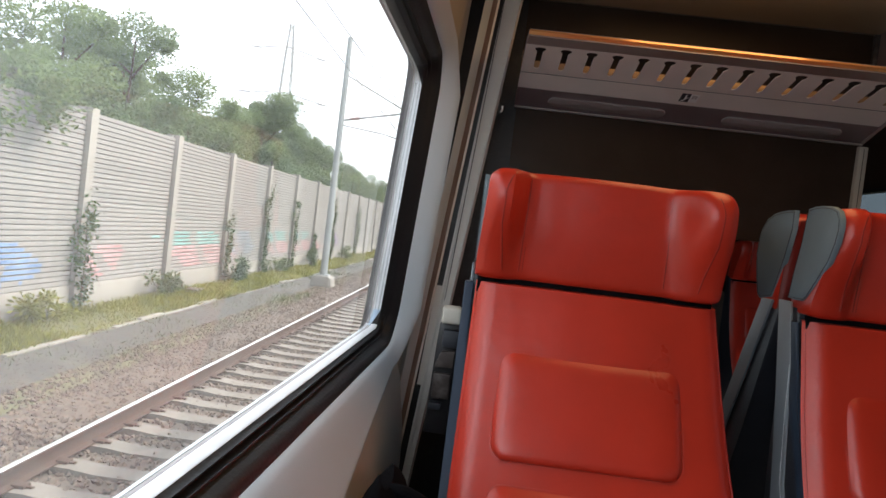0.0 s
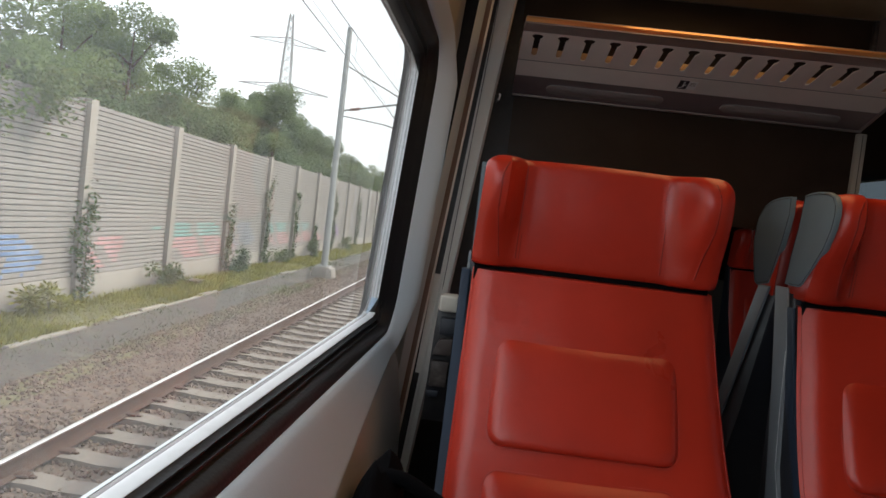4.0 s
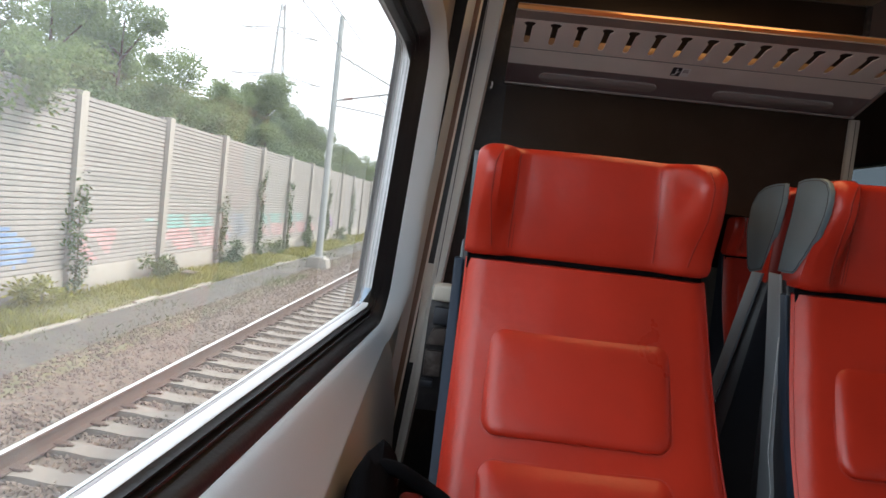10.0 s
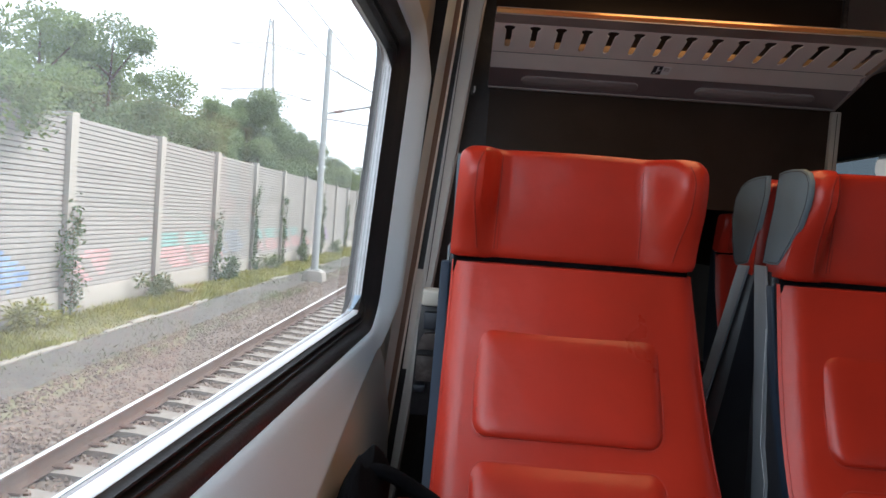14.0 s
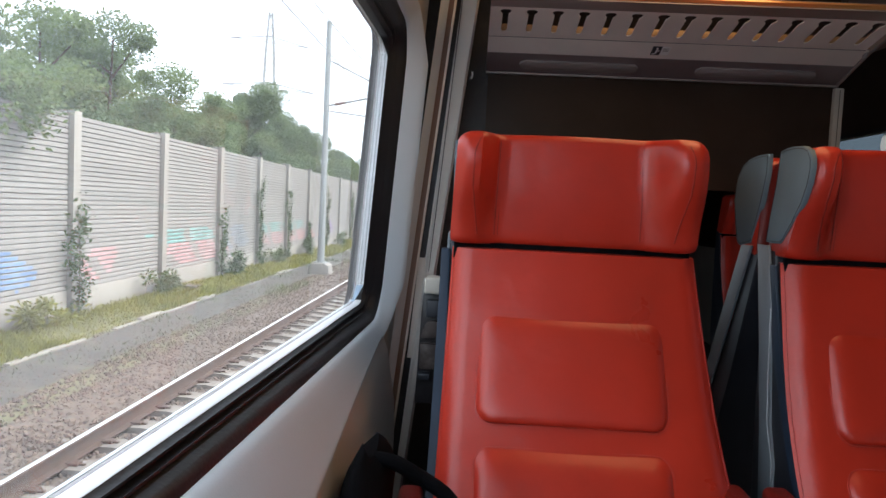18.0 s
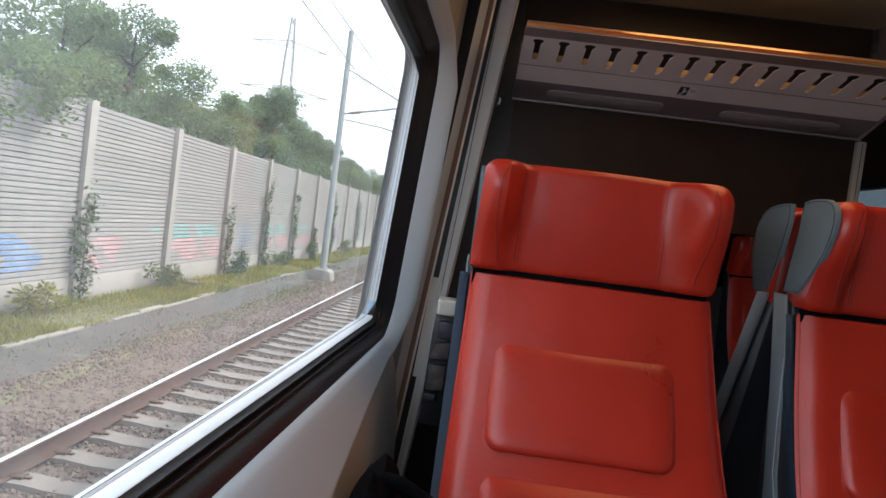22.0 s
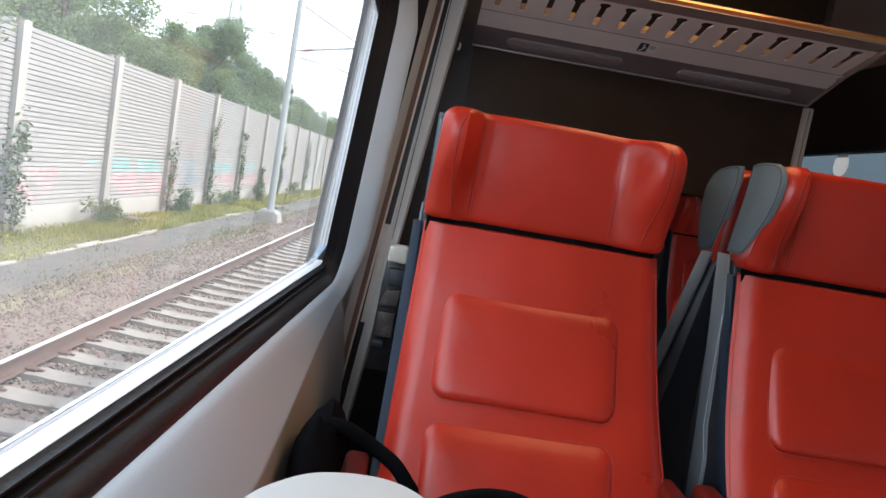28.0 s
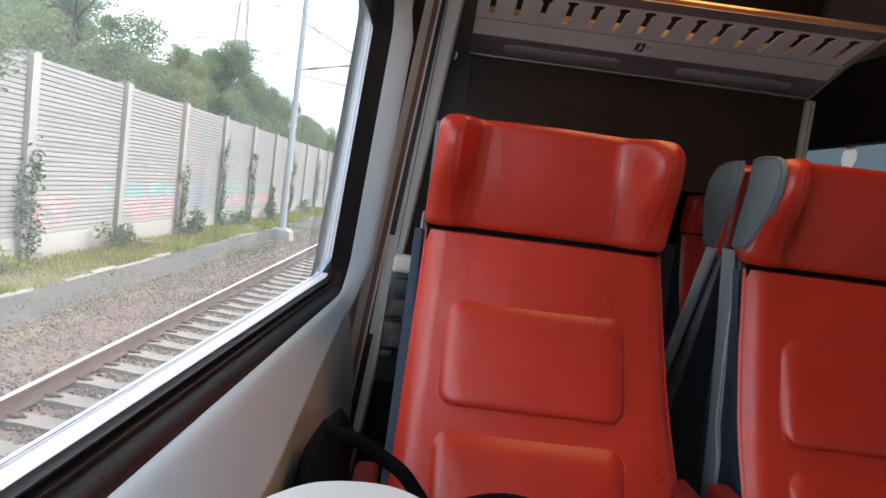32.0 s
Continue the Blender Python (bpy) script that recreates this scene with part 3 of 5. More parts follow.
tagged(bpy.data.objects["wall_front"], "dark carriage end wall", "wall", kind="structure")
wr = thing("wall_right", "carriage side wall with a row of windows", "wall", kind="structure")
part("wall_panel", box((2.20, -3.2, 0.0), (2.26, 8.2, 0.85)), BEIGE, wr)
part("wall_panel", box((2.20, -3.2, 1.60), (2.236, 8.2, 2.2)), DARKPANEL, wr, "dark panel above the windows")
for y0, y1 in ((-3.2, -2.3), (-0.2, 0.6), (2.6, 3.22), (5.2, 8.2)):
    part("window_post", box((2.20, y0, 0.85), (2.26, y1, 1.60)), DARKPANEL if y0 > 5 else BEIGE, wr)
for k, (y0, y1) in enumerate(((-2.3, -0.2), (0.6, 2.6), (3.22, 5.2))):
    w = thing("window_%d" % (k + 3), "tinted carriage window across the aisle", "window", kind="structure")
    ob = part("pane", box((2.225, y0, 0.85), (2.231, y1, 1.60)), glass("tinted_glass", (0.22, 0.25, 0.27)), w)
    ob.visible_shadow = False
    part("window_frame", box((2.185, y0 - 0.02, 0.83), (2.20, y1 + 0.02, 0.85), 0.003, bm=box((2.185, y0 - 0.02, 1.60), (2.20, y1 + 0.02, 1.62), 0.003)), RUBBER, w)
disc = bmesh.new()
bmesh.ops.create_cone(disc, cap_ends=True, segments=40, radius1=0.066, radius2=0.066, depth=0.002)
bmesh.ops.transform(disc, matrix=pose(2.222, 3.68, 1.540, 0, 90, 0), verts=disc.verts)
tagged(part("window_sticker", disc, STICKER), "round white sticker on the tinted window", "sticker")

# ---- overhead rack with its support ----
RX0, RX1, RY1, LIP_X = 0.054, 1.180, 2.25, 1.150
rack = thing("luggage_rack", "grey metal luggage rack with keyhole slots and copper edge", "luggage rack")


PLATE_Z, PLATE_TILT = 2.1488, 0.262
SLOT_FIRST, SLOT_PITCH, SLOTS = 0.0975, 0.0733, 15


def slot_outline(cx):
    """A keyhole: wide rounded head at the front, narrow stem towards the back plate."""
    head = [(cx - 0.0165, 1.930), (cx - 0.0140, 1.922), (cx - 0.007, 1.9185), (cx + 0.007, 1.9185), (cx + 0.0140, 1.922), (cx + 0.0165, 1.930), (cx + 0.0135, 1.938), (cx + 0.0085, 1.944)]
    stem = [(cx + 0.0085, 2.028), (cx + 0.0045, 2.036), (cx - 0.0045, 2.036), (cx - 0.0085, 2.028), (cx - 0.0085, 1.944), (cx - 0.0135, 1.938)]
    return head + stem


def slotted_plate():
    b = bmesh.new()
    y0, y1 = 1.904, 2.066
    xs = [RX0] + [SLOT_FIRST + SLOT_PITCH * (k + 0.5) for k in range(SLOTS - 1)] + [RX1 - 0.012]
    for k in range(SLOTS):
        xa, xb = xs[k], xs[k + 1]
        mid = SLOT_FIRST + SLOT_PITCH * k
        inner = slot_outline(mid)
        outer = []
        for px, py in inner:
            if py < 1.921:
                outer.append((px, y0))
            elif py > 2.034:
                outer.append((px, y1))
            else:
                outer.append((xa if px < mid else xb, py))
        iv = [b.verts.new((x, y, 0)) for x, y in inner]
        dv = [b.verts.new((x, y, 0.003)) for x, y in inner]
        ov = [b.verts.new((x, y, 0)) for x, y in outer]
        n = len(inner)
        for i in range(n):
            j = (i + 1) % n
            b.faces.new((ov[i], ov[j], iv[j], iv[i]))
            b.faces.new((iv[i], iv[j], dv[j], dv[i]))
        for (cx, cy) in ((xa, y0), (xb, y0), (xa, y1), (xb, y1)):
            near = sorted(range(n), key=lambda i: (outer[i][0] - cx) ** 2 + (outer[i][1] - cy) ** 2)
            i = next(i for i in near if outer[i][0] == cx)
            j = next(j for j in near if outer[j][1] == cy)
            b.faces.new((b.verts.new((cx, cy, 0)), ov[i], ov[j]))
    bmesh.ops.remove_doubles(b, verts=b.verts, dist=1e-5)
    for v in b.verts:
        v.co.z += PLATE_Z - PLATE_TILT * v.co.y
    return b


part("slotted_plate", slotted_plate(), RACK, rack, "plate with a row of keyhole slots", smooth=False)
# added dark sheet hides the bright ceiling, so the slot heads look shaded
part("tray", prism([(1.910, 1.672), (2.040, 1.6395), (2.040, 1.6445), (1.910, 1.680)], "x", RX0, LIP_X), BLACKTRIM, rack, "dark sheet added above the slots to darken them")
part("inner_plate", box((RX0, 2.060, 1.6125), (RX1, 2.064, 1.672), 0.001), COPPER_DULL, rack, "warm inner back edge")
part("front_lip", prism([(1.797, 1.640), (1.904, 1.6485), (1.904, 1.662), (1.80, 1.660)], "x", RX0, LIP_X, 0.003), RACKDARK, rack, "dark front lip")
part("edge_trim", prism([(1.790, 1.651), (1.7965, 1.6435), (1.806, 1.653), (1.798, 1.658)], "x", RX0, LIP_X, 0.002), COPPER, rack, "shiny copper-coloured edge trim")
part("upper_band", prism([(2.064, 1.6085), (2.072, 1.6125), (2.147, 1.586), (2.142, 1.5785)], "x", RX0, RX1, 0.001), RACK, rack, "pale band below the slots")
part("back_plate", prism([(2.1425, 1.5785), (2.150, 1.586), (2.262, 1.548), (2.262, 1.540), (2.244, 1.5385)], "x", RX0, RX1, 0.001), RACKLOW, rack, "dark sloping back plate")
part("crease", box((RX0, 2.0625, 1.6075), (RX1 - 0.012, 2.0650, 1.6095)), BLACKTRIM, rack, "fine dark joint below the slots")
SLOPE = Matrix(((1, 0, 0, 0), (0, -0.927, -0.375, 2.244), (0, 0.375, -0.927, 1.5375), (0, 0, 0, 1)))


def on_slope(b):
    """Lays a form that was drawn flat onto the sloping back plate."""
    bmesh.ops.transform(b, matrix=SLOPE, verts=b.verts)
    return b


part("bottom_bead", box((RX0, RY1 - 0.012, 1.5335), (1.19, RY1 + 0.004, 1.5395), 0.002), RACKDARK, rack, "thin pale bottom edge")
for cx in (0.3475, 0.905):
    part("grip_recess", on_slope(prism(rounded(0.375, 0.046, 0.0225, 6, cx, 0.052), "z", -0.002, 0.0045, 0.002)), GRIP, rack, "long rounded grip")
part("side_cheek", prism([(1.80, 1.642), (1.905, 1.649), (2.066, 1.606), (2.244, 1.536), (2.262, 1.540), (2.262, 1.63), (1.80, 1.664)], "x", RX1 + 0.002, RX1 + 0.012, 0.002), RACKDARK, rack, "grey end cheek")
bolt = bmesh.new()
bmesh.ops.create_uvsphere(bolt, u_segments=12, v_segments=6, radius=0.012)
bmesh.ops.transform(bolt, matrix=Matrix.Translation((RX1 - 0.002, 2.083, 1.6035)) @ Matrix.Diagonal((0.5, 1, 1.4, 1)), verts=bolt.verts)
part("bolt", bolt, GRIP, rack, "dull end bolt")

tagged(part("upper_partition", box((0.054, 2.264, 1.60), (1.19, 2.272, 1.8985)), DARKPANEL), "dark partition panel above the luggage rack", "partition", kind="structure")
tagged(part("partition_panel", box((0.062, 2.262, 1.185), (1.184, 2.270, 1.545)), DARKPANEL), "dark glossy partition panel under the rack", "partition", kind="structure")
post = thing("partition_post", "slim pale grey metal post at the partition's edge", "post", kind="structure")
part("post", box((1.184, 2.245, 0.0), (1.214, 2.275, 1.532), 0.004), CREAM, post)
part("upper_post", box((1.192, 2.250, 1.60), (1.206, 2.270, 1.8985), 0.003), HINGE, post, "dull upper end of the post")
part("groove", box((1.1985, 2.2435, 0.0), (1.2000, 2.2455, 1.525)), BLACKTRIM, post)

seat_sign = thing("seat_sign", "small black and grey pictogram sign on the rack", "sign")
part("plate", on_slope(box((0.553, 0.131, 0.0005), (0.5805, 0.173, 0.0025))), SIGNBLACK, seat_sign, "black square")
part("plate", on_slope(box((0.581, 0.132, 0.0005), (0.607, 0.172, 0.0025))), SIGNGREY, seat_sign, "pale grey field")
mark = box((0.565, 0.141, 0.0024), (0.570, 0.160, 0.0034))
mark = box((0.569, 0.151, 0.0024), (0.5765, 0.155, 0.0034), bm=mark)
mark = box((0.557, 0.136, 0.0024), (0.566, 0.140, 0.0034), bm=mark)
part("mark", on_slope(box((0.564, 0.163, 0.0024), (0.570, 0.168, 0.0034), bm=mark)), SIGNWHITE, seat_sign, "white pictogram bars")
for v in (0.164, 0.158, 0.152):
    part("text_bar", on_slope(box((0.585, v, 0.0024), (0.602, v + 0.002, 0.0034))), GRIP, seat_sign)


# ---- seats ----
def smooth01(a):
    a = min(1.0, max(0.0, a))
    return a * a * (3 - 2 * a)


RECLINE = 0.268
SEAT_Z = 1.010


def back_y(z):
    """The front of the backrest, which leans back."""
    return -(SEAT_Z - z) * RECLINE - 0.23 * max(0.0, 0.85 - z) ** 1.5 * 2.0


# how far the headrest's ears stand forward, by height
EAR = [(0.0, 0.26), (0.15, 0.32), (0.30, 0.47), (0.50, 0.77), (0.67, 0.94), (0.80, 0.98), (0.90, 0.93), (1.0, 0.76), (1.2, 0.7)]


def table(rows, k):
    """A value between the rows of a small table."""
    for (a, p), (b, q) in zip(rows, rows[1:]):
        if k <= b:
            return p + (q - p) * max(0.0, (k - a) / (b - a))
    return rows[-1][1]


def headrest_loop(x, half=0.262):
    """The upright outline of the headrest at one place across it."""
    s = min(1.0, abs(x) / half)
    wing = 0.086 * (1 - 0.12 * smooth01((s - 0.90) / 0.10)) * smooth01((s - 0.625) / 0.19 if x < 0 else (s - 0.55) / 0.26)
    q = max(0.0, (s - 0.87) / 0.13)
    drop = 0.023 * (1 - math.sqrt(max(0.0, 1 - q * q)))
    z0, z1 = 1.0105 + drop * 0.25, 1.247 + 0.003 * math.cos(x * 9) - drop
    thick = 0.092 * (1 - 0.18 * q ** 3)
    loop_points = rounded(thick, z1 - z0, 0.017, 5, 0.048, (z0 + z1) / 2)
    front = [(loop_points[11][0], loop_points[11][1] + (loop_points[12][1] - loop_points[11][1]) * k / 11) for k in range(1, 11)]
    pts = []
    for py, pz in loop_points[:12] + front + loop_points[12:]:
        k = (pz - 1.016) / 0.231
        pts.append((x * (1 - 0.030 * smooth01(k)), py - wing * table(EAR, k) * (1.0 if py < 0.048 else 0.35) + 0.006 * (1 - k) - 0.004 * smooth01(1 - abs(2 * k - 1)), pz))
    return pts


def dashes(points, radius, length=0.0042, gap=0.0026):
    """Short stitches along a line of points."""
    out = bmesh.new()
    left, on = length, True
    run = [Vector(points[0])]
    for a, b in zip(points, points[1:]):
        a, b = Vector(a), Vector(b)
        span, at = (b - a).length, 0.0
        while span - at > left:
            at += left
            p = a + (b - a) * (at / span)
            if on:
                tube(run + [p], radius, 4, bm=out)
            run, on = [p], not on
            left = length if on else gap
        left -= span - at
        if on:
            run.append(b)
    return out


def leather_pad(z_mid, h, w, label, parent):
    rows = []
    for e, up in ((0.006, -0.002), (0.0, 0.0005), (-0.003, 0.006), (-0.008, 0.0120), (-0.015, 0.0165), (-0.025, 0.0195), (-0.042, 0.0215), (-0.065, 0.0225), (-0.085, 0.0230)):
        ring = rounded(w + 2 * e, h + 2 * e, min(h / 2 + e - 0.001, max(0.013, 0.031 + e * 0.3)), 6, 0.0, z_mid)
        rows.append([(x * (1 + 0.03 * (z_mid - z)), back_y(z) - up * 1.036, z - up * RECLINE) for x, z in ring])
    b = surface(rows, closed_u=True)
    b.faces.new([v for v in b.verts][-len(rows[0]):])
    pad = part("padded_panel", b, RED, parent, label)
    ring = rounded(w + 0.005, h + 0.005, 0.032, 6, 0.0, z_mid)
    pts = [(x * (1 + 0.03 * (z_mid - z)), back_y(z) - 0.0010, z) for x, z in ring]
    part("stitching", dashes(pts + pts[:1], 0.0012), STITCH, pad, "fine pale red stitches")
    return pad


# the cloth side of a headrest: (y, z) round a straight back edge and a curved front
WING = [(0.057, 1.2425), (0.030, 1.2465), (-0.003, 1.2475), (-0.040, 1.2450), (-0.066, 1.2360), (-0.079, 1.2180), (-0.081, 1.1980), (-0.075, 1.1700), (-0.055, 1.1300), (-0.016, 1.0840),
        (0.016, 1.0500), (0.028, 1.0420), (0.060, 1.0410), (0.098, 1.0430), (0.087, 1.1000), (0.068, 1.1700)]
REAR_WING = [(0.083, 1.2600), (0.050, 1.2560), (0.018, 1.2500), (-0.020, 1.2400), (-0.052, 1.2230), (-0.074, 1.1960), (-0.081, 1.1680), (-0.080, 1.1320), (-0.060, 1.0880),
             (-0.038, 1.0480), (-0.030, 1.0360), (-0.012, 1.0300), (0.048, 1.0480), (0.060, 1.0850), (0.078, 1.1500), (0.090, 1.2200)]


def build_seat(m, label, rear=False, by_window=False):
    seat = thing("train_seat", label, "seat", "seats in the carriage", m=m)
    # backrest cushion with rolled edges
    rows = []
    for k in range(25):
        z = 1.0000 - k * 0.0254
        half = 0.2585 + 0.022 * (k / 24)
        row = []
        for j in range(33):
            a = -1 + 2 * j / 32
            edge = max(0.0, (abs(a) - 0.86) / 0.14)
            x = (half + ((0.008 + 0.036 * k / 24) * (1 if a > 0 else -0.28) if by_window else 0.0)) * a
            bow = 0.006 * math.cos(a * 1.4) + 0.004 * math.sin(z * 17)
            row.append((x, back_y(z) - bow + 0.030 * edge ** 2.0, z))
        rows.append(row)
    rows.insert(0, [(x, y + 0.035, z + 0.003) for x, y, z in rows[0]])
    back = part("backrest", surface(rows), RED, seat, "red leather backrest with two padded panels")
    for side in (-1, 1):
        pts = []
        for k in range(1, 25):
            z = 1.0000 - k * 0.0254
            half = (0.2585 + 0.022 * k / 24 + ((0.008 + 0.036 * k / 24) * (1 if side > 0 else -0.28) if by_window else 0.0)) * 0.984
            pts.append((side * half, back_y(z) - 0.006 * math.cos(0.984 * 1.4) - 0.004 * math.sin(z * 17) + 0.0228, z))
        part("stitching", dashes(pts, 0.0013), STITCH, back, "pale red edge stitching")
    leather_pad(0.766, 0.207, 0.381, "raised upper leather panel", back)
    leather_pad(0.522, 0.198, 0.380, "raised lower leather panel", back)
    # headrest
    n = 45
    rows = [headrest_loop(0.262 * math.sin(math.pi / 2 * (-1 + 2 * k / (n - 1)))) for k in range(n)]
    head = part("headrest", surface(rows, closed_u=True, cap=True), RED, seat, "red leather headrest with forward wings")
    # rear of the headrest in the darkened leather, black strip as the gap's shade
    head.data.materials.append(SHADED_RED)
    for f in head.data.polygons:
        if f.center.y > 0.066:
            f.material_index = 1
    part("gap_liner", box((-0.254, 0.016, 0.975), (0.254, 0.030, 1.030), 0.003), BAG, seat, "black strip as the shade in the gap below the headrest")
    # straight seams beside the middle, bowed seams along the ridges of the ears
    for x, bow in ((-0.171, 0), (-0.164, 0), (0.141, 0), (0.148, 0), (-0.219, -1), (0.219, 1)):
        pts = []
        for k in range(19):
            h = 0.07 + 0.86 * k / 18
            xs = x + bow * table(((0.0, -0.014), (0.25, -0.005), (0.5, 0.005), (0.8, 0.007), (0.9, 0.0), (1.0, -0.012)), h)
            z = 1.016 + 0.231 * h
            lp = [p for p in headrest_loop(xs) if p[1] < 0.03 - 0.02 * abs(bow)]
            lp.sort(key=lambda p: p[2])
            hit = next(((p, r) for p, r in zip(lp, lp[1:]) if p[2] <= z <= r[2]), None)
            if hit:
                p, r = hit
                pts.append((p[0], p[1] + (r[1] - p[1]) * (z - p[2]) / max(1e-6, r[2] - p[2]) - 0.0003, z))
        part("stitching", dashes(pts, 0.0009), STITCH, head, "stitched seam")
        part("seam", tube([(px + 0.0026, py, pz) for px, py, pz in pts], 0.0008, 5), SEAM, head, "dark crease of the seam")
    for side in (-1, 1):
        inner = side == (-1 if rear else 1) or by_window
        outline = REAR_WING if rear else WING
        if inner:
            outline = [(0.06 + (y - 0.06) * 0.5, 1.13 + (z - 1.13) * 0.8) for y, z in outline]
        lo, hi = sorted((side * 0.2520, side * (0.2600 if inner else 0.2632)))
        panel = part("side_panel", prism(outline, "x", lo, hi, 0.0012, 2), GREYCLOTH, head, "grey cloth side of the headrest")
        if not inner:
            ring = [(side * 0.2634, 0.03 + (y - 0.03) * 0.955, 1.14 + (z - 1.14) * 0.96) for y, z in outline]
            part("stitching", tube(ring + ring[:1], 0.0009, 4), SHELL, panel, "dark stitched seam")
        if by_window:
            bar = [(0.07, 1.030), (0.10, 1.030), (0.09, 0.62), (0.08, 0.42), (0.05, 0.42), (0.06, 0.62)]
        elif rear:
            bar = [(0.012, 1.036), (0.071, 1.045), (-0.115, 0.50), (-0.175, 0.50)]
        else:
            bar = [(0.070, 1.036), (0.128, 1.036), (0.082, 0.834), (0.046, 0.64), (0.020, 0.42), (-0.040, 0.42), (-0.030, 0.58), (0.004, 0.65), (0.020, 0.78), (0.030, 0.90)]
        lo, hi = sorted((side * 0.2625, side * 0.2695))
        fb = part("side_bar", prism(bar, "x", lo, hi, 0.003, 2), GREYBAR, seat, "slim grey side bar")
        xo = side * 0.2700
        if not rear and not by_window:
            part("silver_line", tube([(xo, 0.0335, 0.90), (xo, 0.0235, 0.78), (xo, 0.0075, 0.65), (xo, -0.026, 0.58), (xo, -0.033, 0.46)], 0.0006, 5), SILVER, fb, "thin silver line")
        if not rear:
            if side < 0:
                edge = [(back_y(z) + 0.036, z) for z in (0.995, 0.9, 0.8, 0.7, 0.6, 0.5, 0.4)] + [(back_y(z) + 0.075, z) for z in (0.4, 0.6, 0.8, 0.995)]
                part("edge_strip", prism(edge, "x", -0.281 if by_window else -0.268, -0.2605, 0.003, 2), SHELLBLUE, seat, "dark blue-grey plastic edge strip")
        if rear:
            continue
        drop = 0.050 if side < 0 and by_window else 0.008
        part("armrest", box((side * 0.311 - 0.025, -0.56, 0.522 - drop), (side * 0.311 + 0.025, -0.13, 0.580 - drop), 0.014, 4), SHADED_RED, seat, "red leather armrest pad with shade in its colour")
        part("armrest_bracket", box((side * 0.300 - 0.014, -0.30, 0.40), (side * 0.300 + 0.014, -0.11, 0.526 - drop), 0.010), SHELL, seat, "black armrest bracket")
    shell = [(back_y(1.03) + 0.040, 1.03), (0.105, 1.03), (0.090 if not rear else 0.03, 0.70), (0.080 if not rear else -0.05, 0.40), (0.05 if not rear else -0.07, 0.30), (-0.20, 0.30)] + [(back_y(z) + 0.048, z) for z in (0.36, 0.45, 0.55, 0.65, 0.75, 0.85)]
    part("seat_shell", prism(shell, "x", -0.262, 0.262, 0.006), SHELL, seat, "black plastic seat shell")
    part("cushion", box((-0.262, -0.66, 0.335), (0.262, -0.155, 0.465), 0.045, 4), RED, seat, "red leather seat cushion")
    part("pedestal", box((-0.20, -0.48, -0.04), (0.20, -0.16, 0.34), 0.02), SHELL, seat, "dark pedestal")
    return seat


SEAT_Y = 1.445
seat = build_seat(pose(0.247, SEAT_Y, 0), "red leather train seat with winged headrest, by the window", by_window=True)
aisle_seat = build_seat(pose(0.958, SEAT_Y, 0), "red leather train seat with grey winged headrest, by the aisle")
REAR_POSE = [Matrix.Translation((x, 3.122 - SEAT_Y, 1.026)) @ pose(0, 0, 0, 8, 0, 0) @ pose(0, 0, -1.03, 0, 0, 180) for x in (0.247, 0.958)]
back_seat = build_seat(REAR_POSE[0], "red leather train seat standing back to back with another", True)
copy_thing(back_seat, REAR_POSE[1])

far_seat = copy_thing(aisle_seat, pose(1.79, 4.05, 0))
far_seat["label"] = "single red leather train seat across the aisle, partly hidden"
bare = [c for c in far_seat.children_recursive if c.name.split(".")[0] in ("armrest", "armrest_bracket", "side_bar", "silver_line", "edge_strip", "side_panel") or c.parent.name.startswith("side_panel")]
for o in bare:
    bpy.data.objects.remove(o)

# ---- small things round the seats ----
wb = thing("wall_bracket", "cream plastic bracket between the seat and the wall", "bracket")
part("bracket", box((-0.084, 1.715, 0.860), (-0.034, 1.79, 0.903), 0.008, 3), CREAM, wb)
part("bracket_foot", prism([(-0.098, 0.56), (-0.040, 0.56), (-0.034, 0.72), (-0.032, 0.864), (-0.086, 0.864), (-0.090, 0.80)], "y", 1.765, 1.785, 0.003), BLACKTRIM, wb, "dark bracket foot")
part("hinge_block", box((-0.076, 1.735, 0.797), (-0.033, 1.766, 0.842), 0.004), SHELL, wb, "black hinge block")
part("hinge_plate", prism([(-0.088, 0.742), (-0.040, 0.744), (-0.038, 0.788), (-0.072, 0.784), (-0.080, 0.770)], "y", 1.735, 1.766, 0.003), HINGE, wb, "grey hinge plate")
part("hinge_block", box((-0.088, 1.740, 0.658), (-0.042, 1.766, 0.726), 0.005), HINGE, wb, "worn brown hinge block")
part("hinge_block", box((-0.092, 1.735, 0.630), (-0.060, 1.764, 0.648), 0.003), SHELL, wb)
cl = thing("coat_hook", "small bright hook on the pillar", "hook")
part("hook", tube([(0.006, 2.03, 1.474), (0.010, 2.018, 1.472), (0.012, 2.011, 1.478), (0.011, 2.010, 1.488)], 0.0025, 8), ALU, cl)
part("hook_plate", box((0.002, 2.022, 1.466), (0.011, 2.028, 1.494), 0.002), BLACKTRIM, cl)

table = thing("side_table", "small pale table with rounded end under the window", "table")
top = [(-0.185, 0.10), (-0.185, 0.64), (-0.170, 0.700), (-0.150, 0.750), (-0.110, 0.798), (-0.068, 0.817), (-0.022, 0.820), (0.012, 0.808), (0.044, 0.778), (0.066, 0.735), (0.078, 0.67), (0.082, 0.58), (0.082, 0.10)]
fine = [top[0]]
for i in range(1, len(top) - 2):
    p0, p1, p2, p3 = (Vector(top[i + d]) for d in (-1, 0, 1, 2))
    for k in range(5):
        t = k / 5
        fine.append(tuple(0.5 * ((2 * p1) + (p2 - p0) * t + (2 * p0 - 5 * p1 + 4 * p2 - p3) * t * t + (3 * p1 - p0 - 3 * p2 + p3) * t ** 3)))
top = fine + top[-2:]
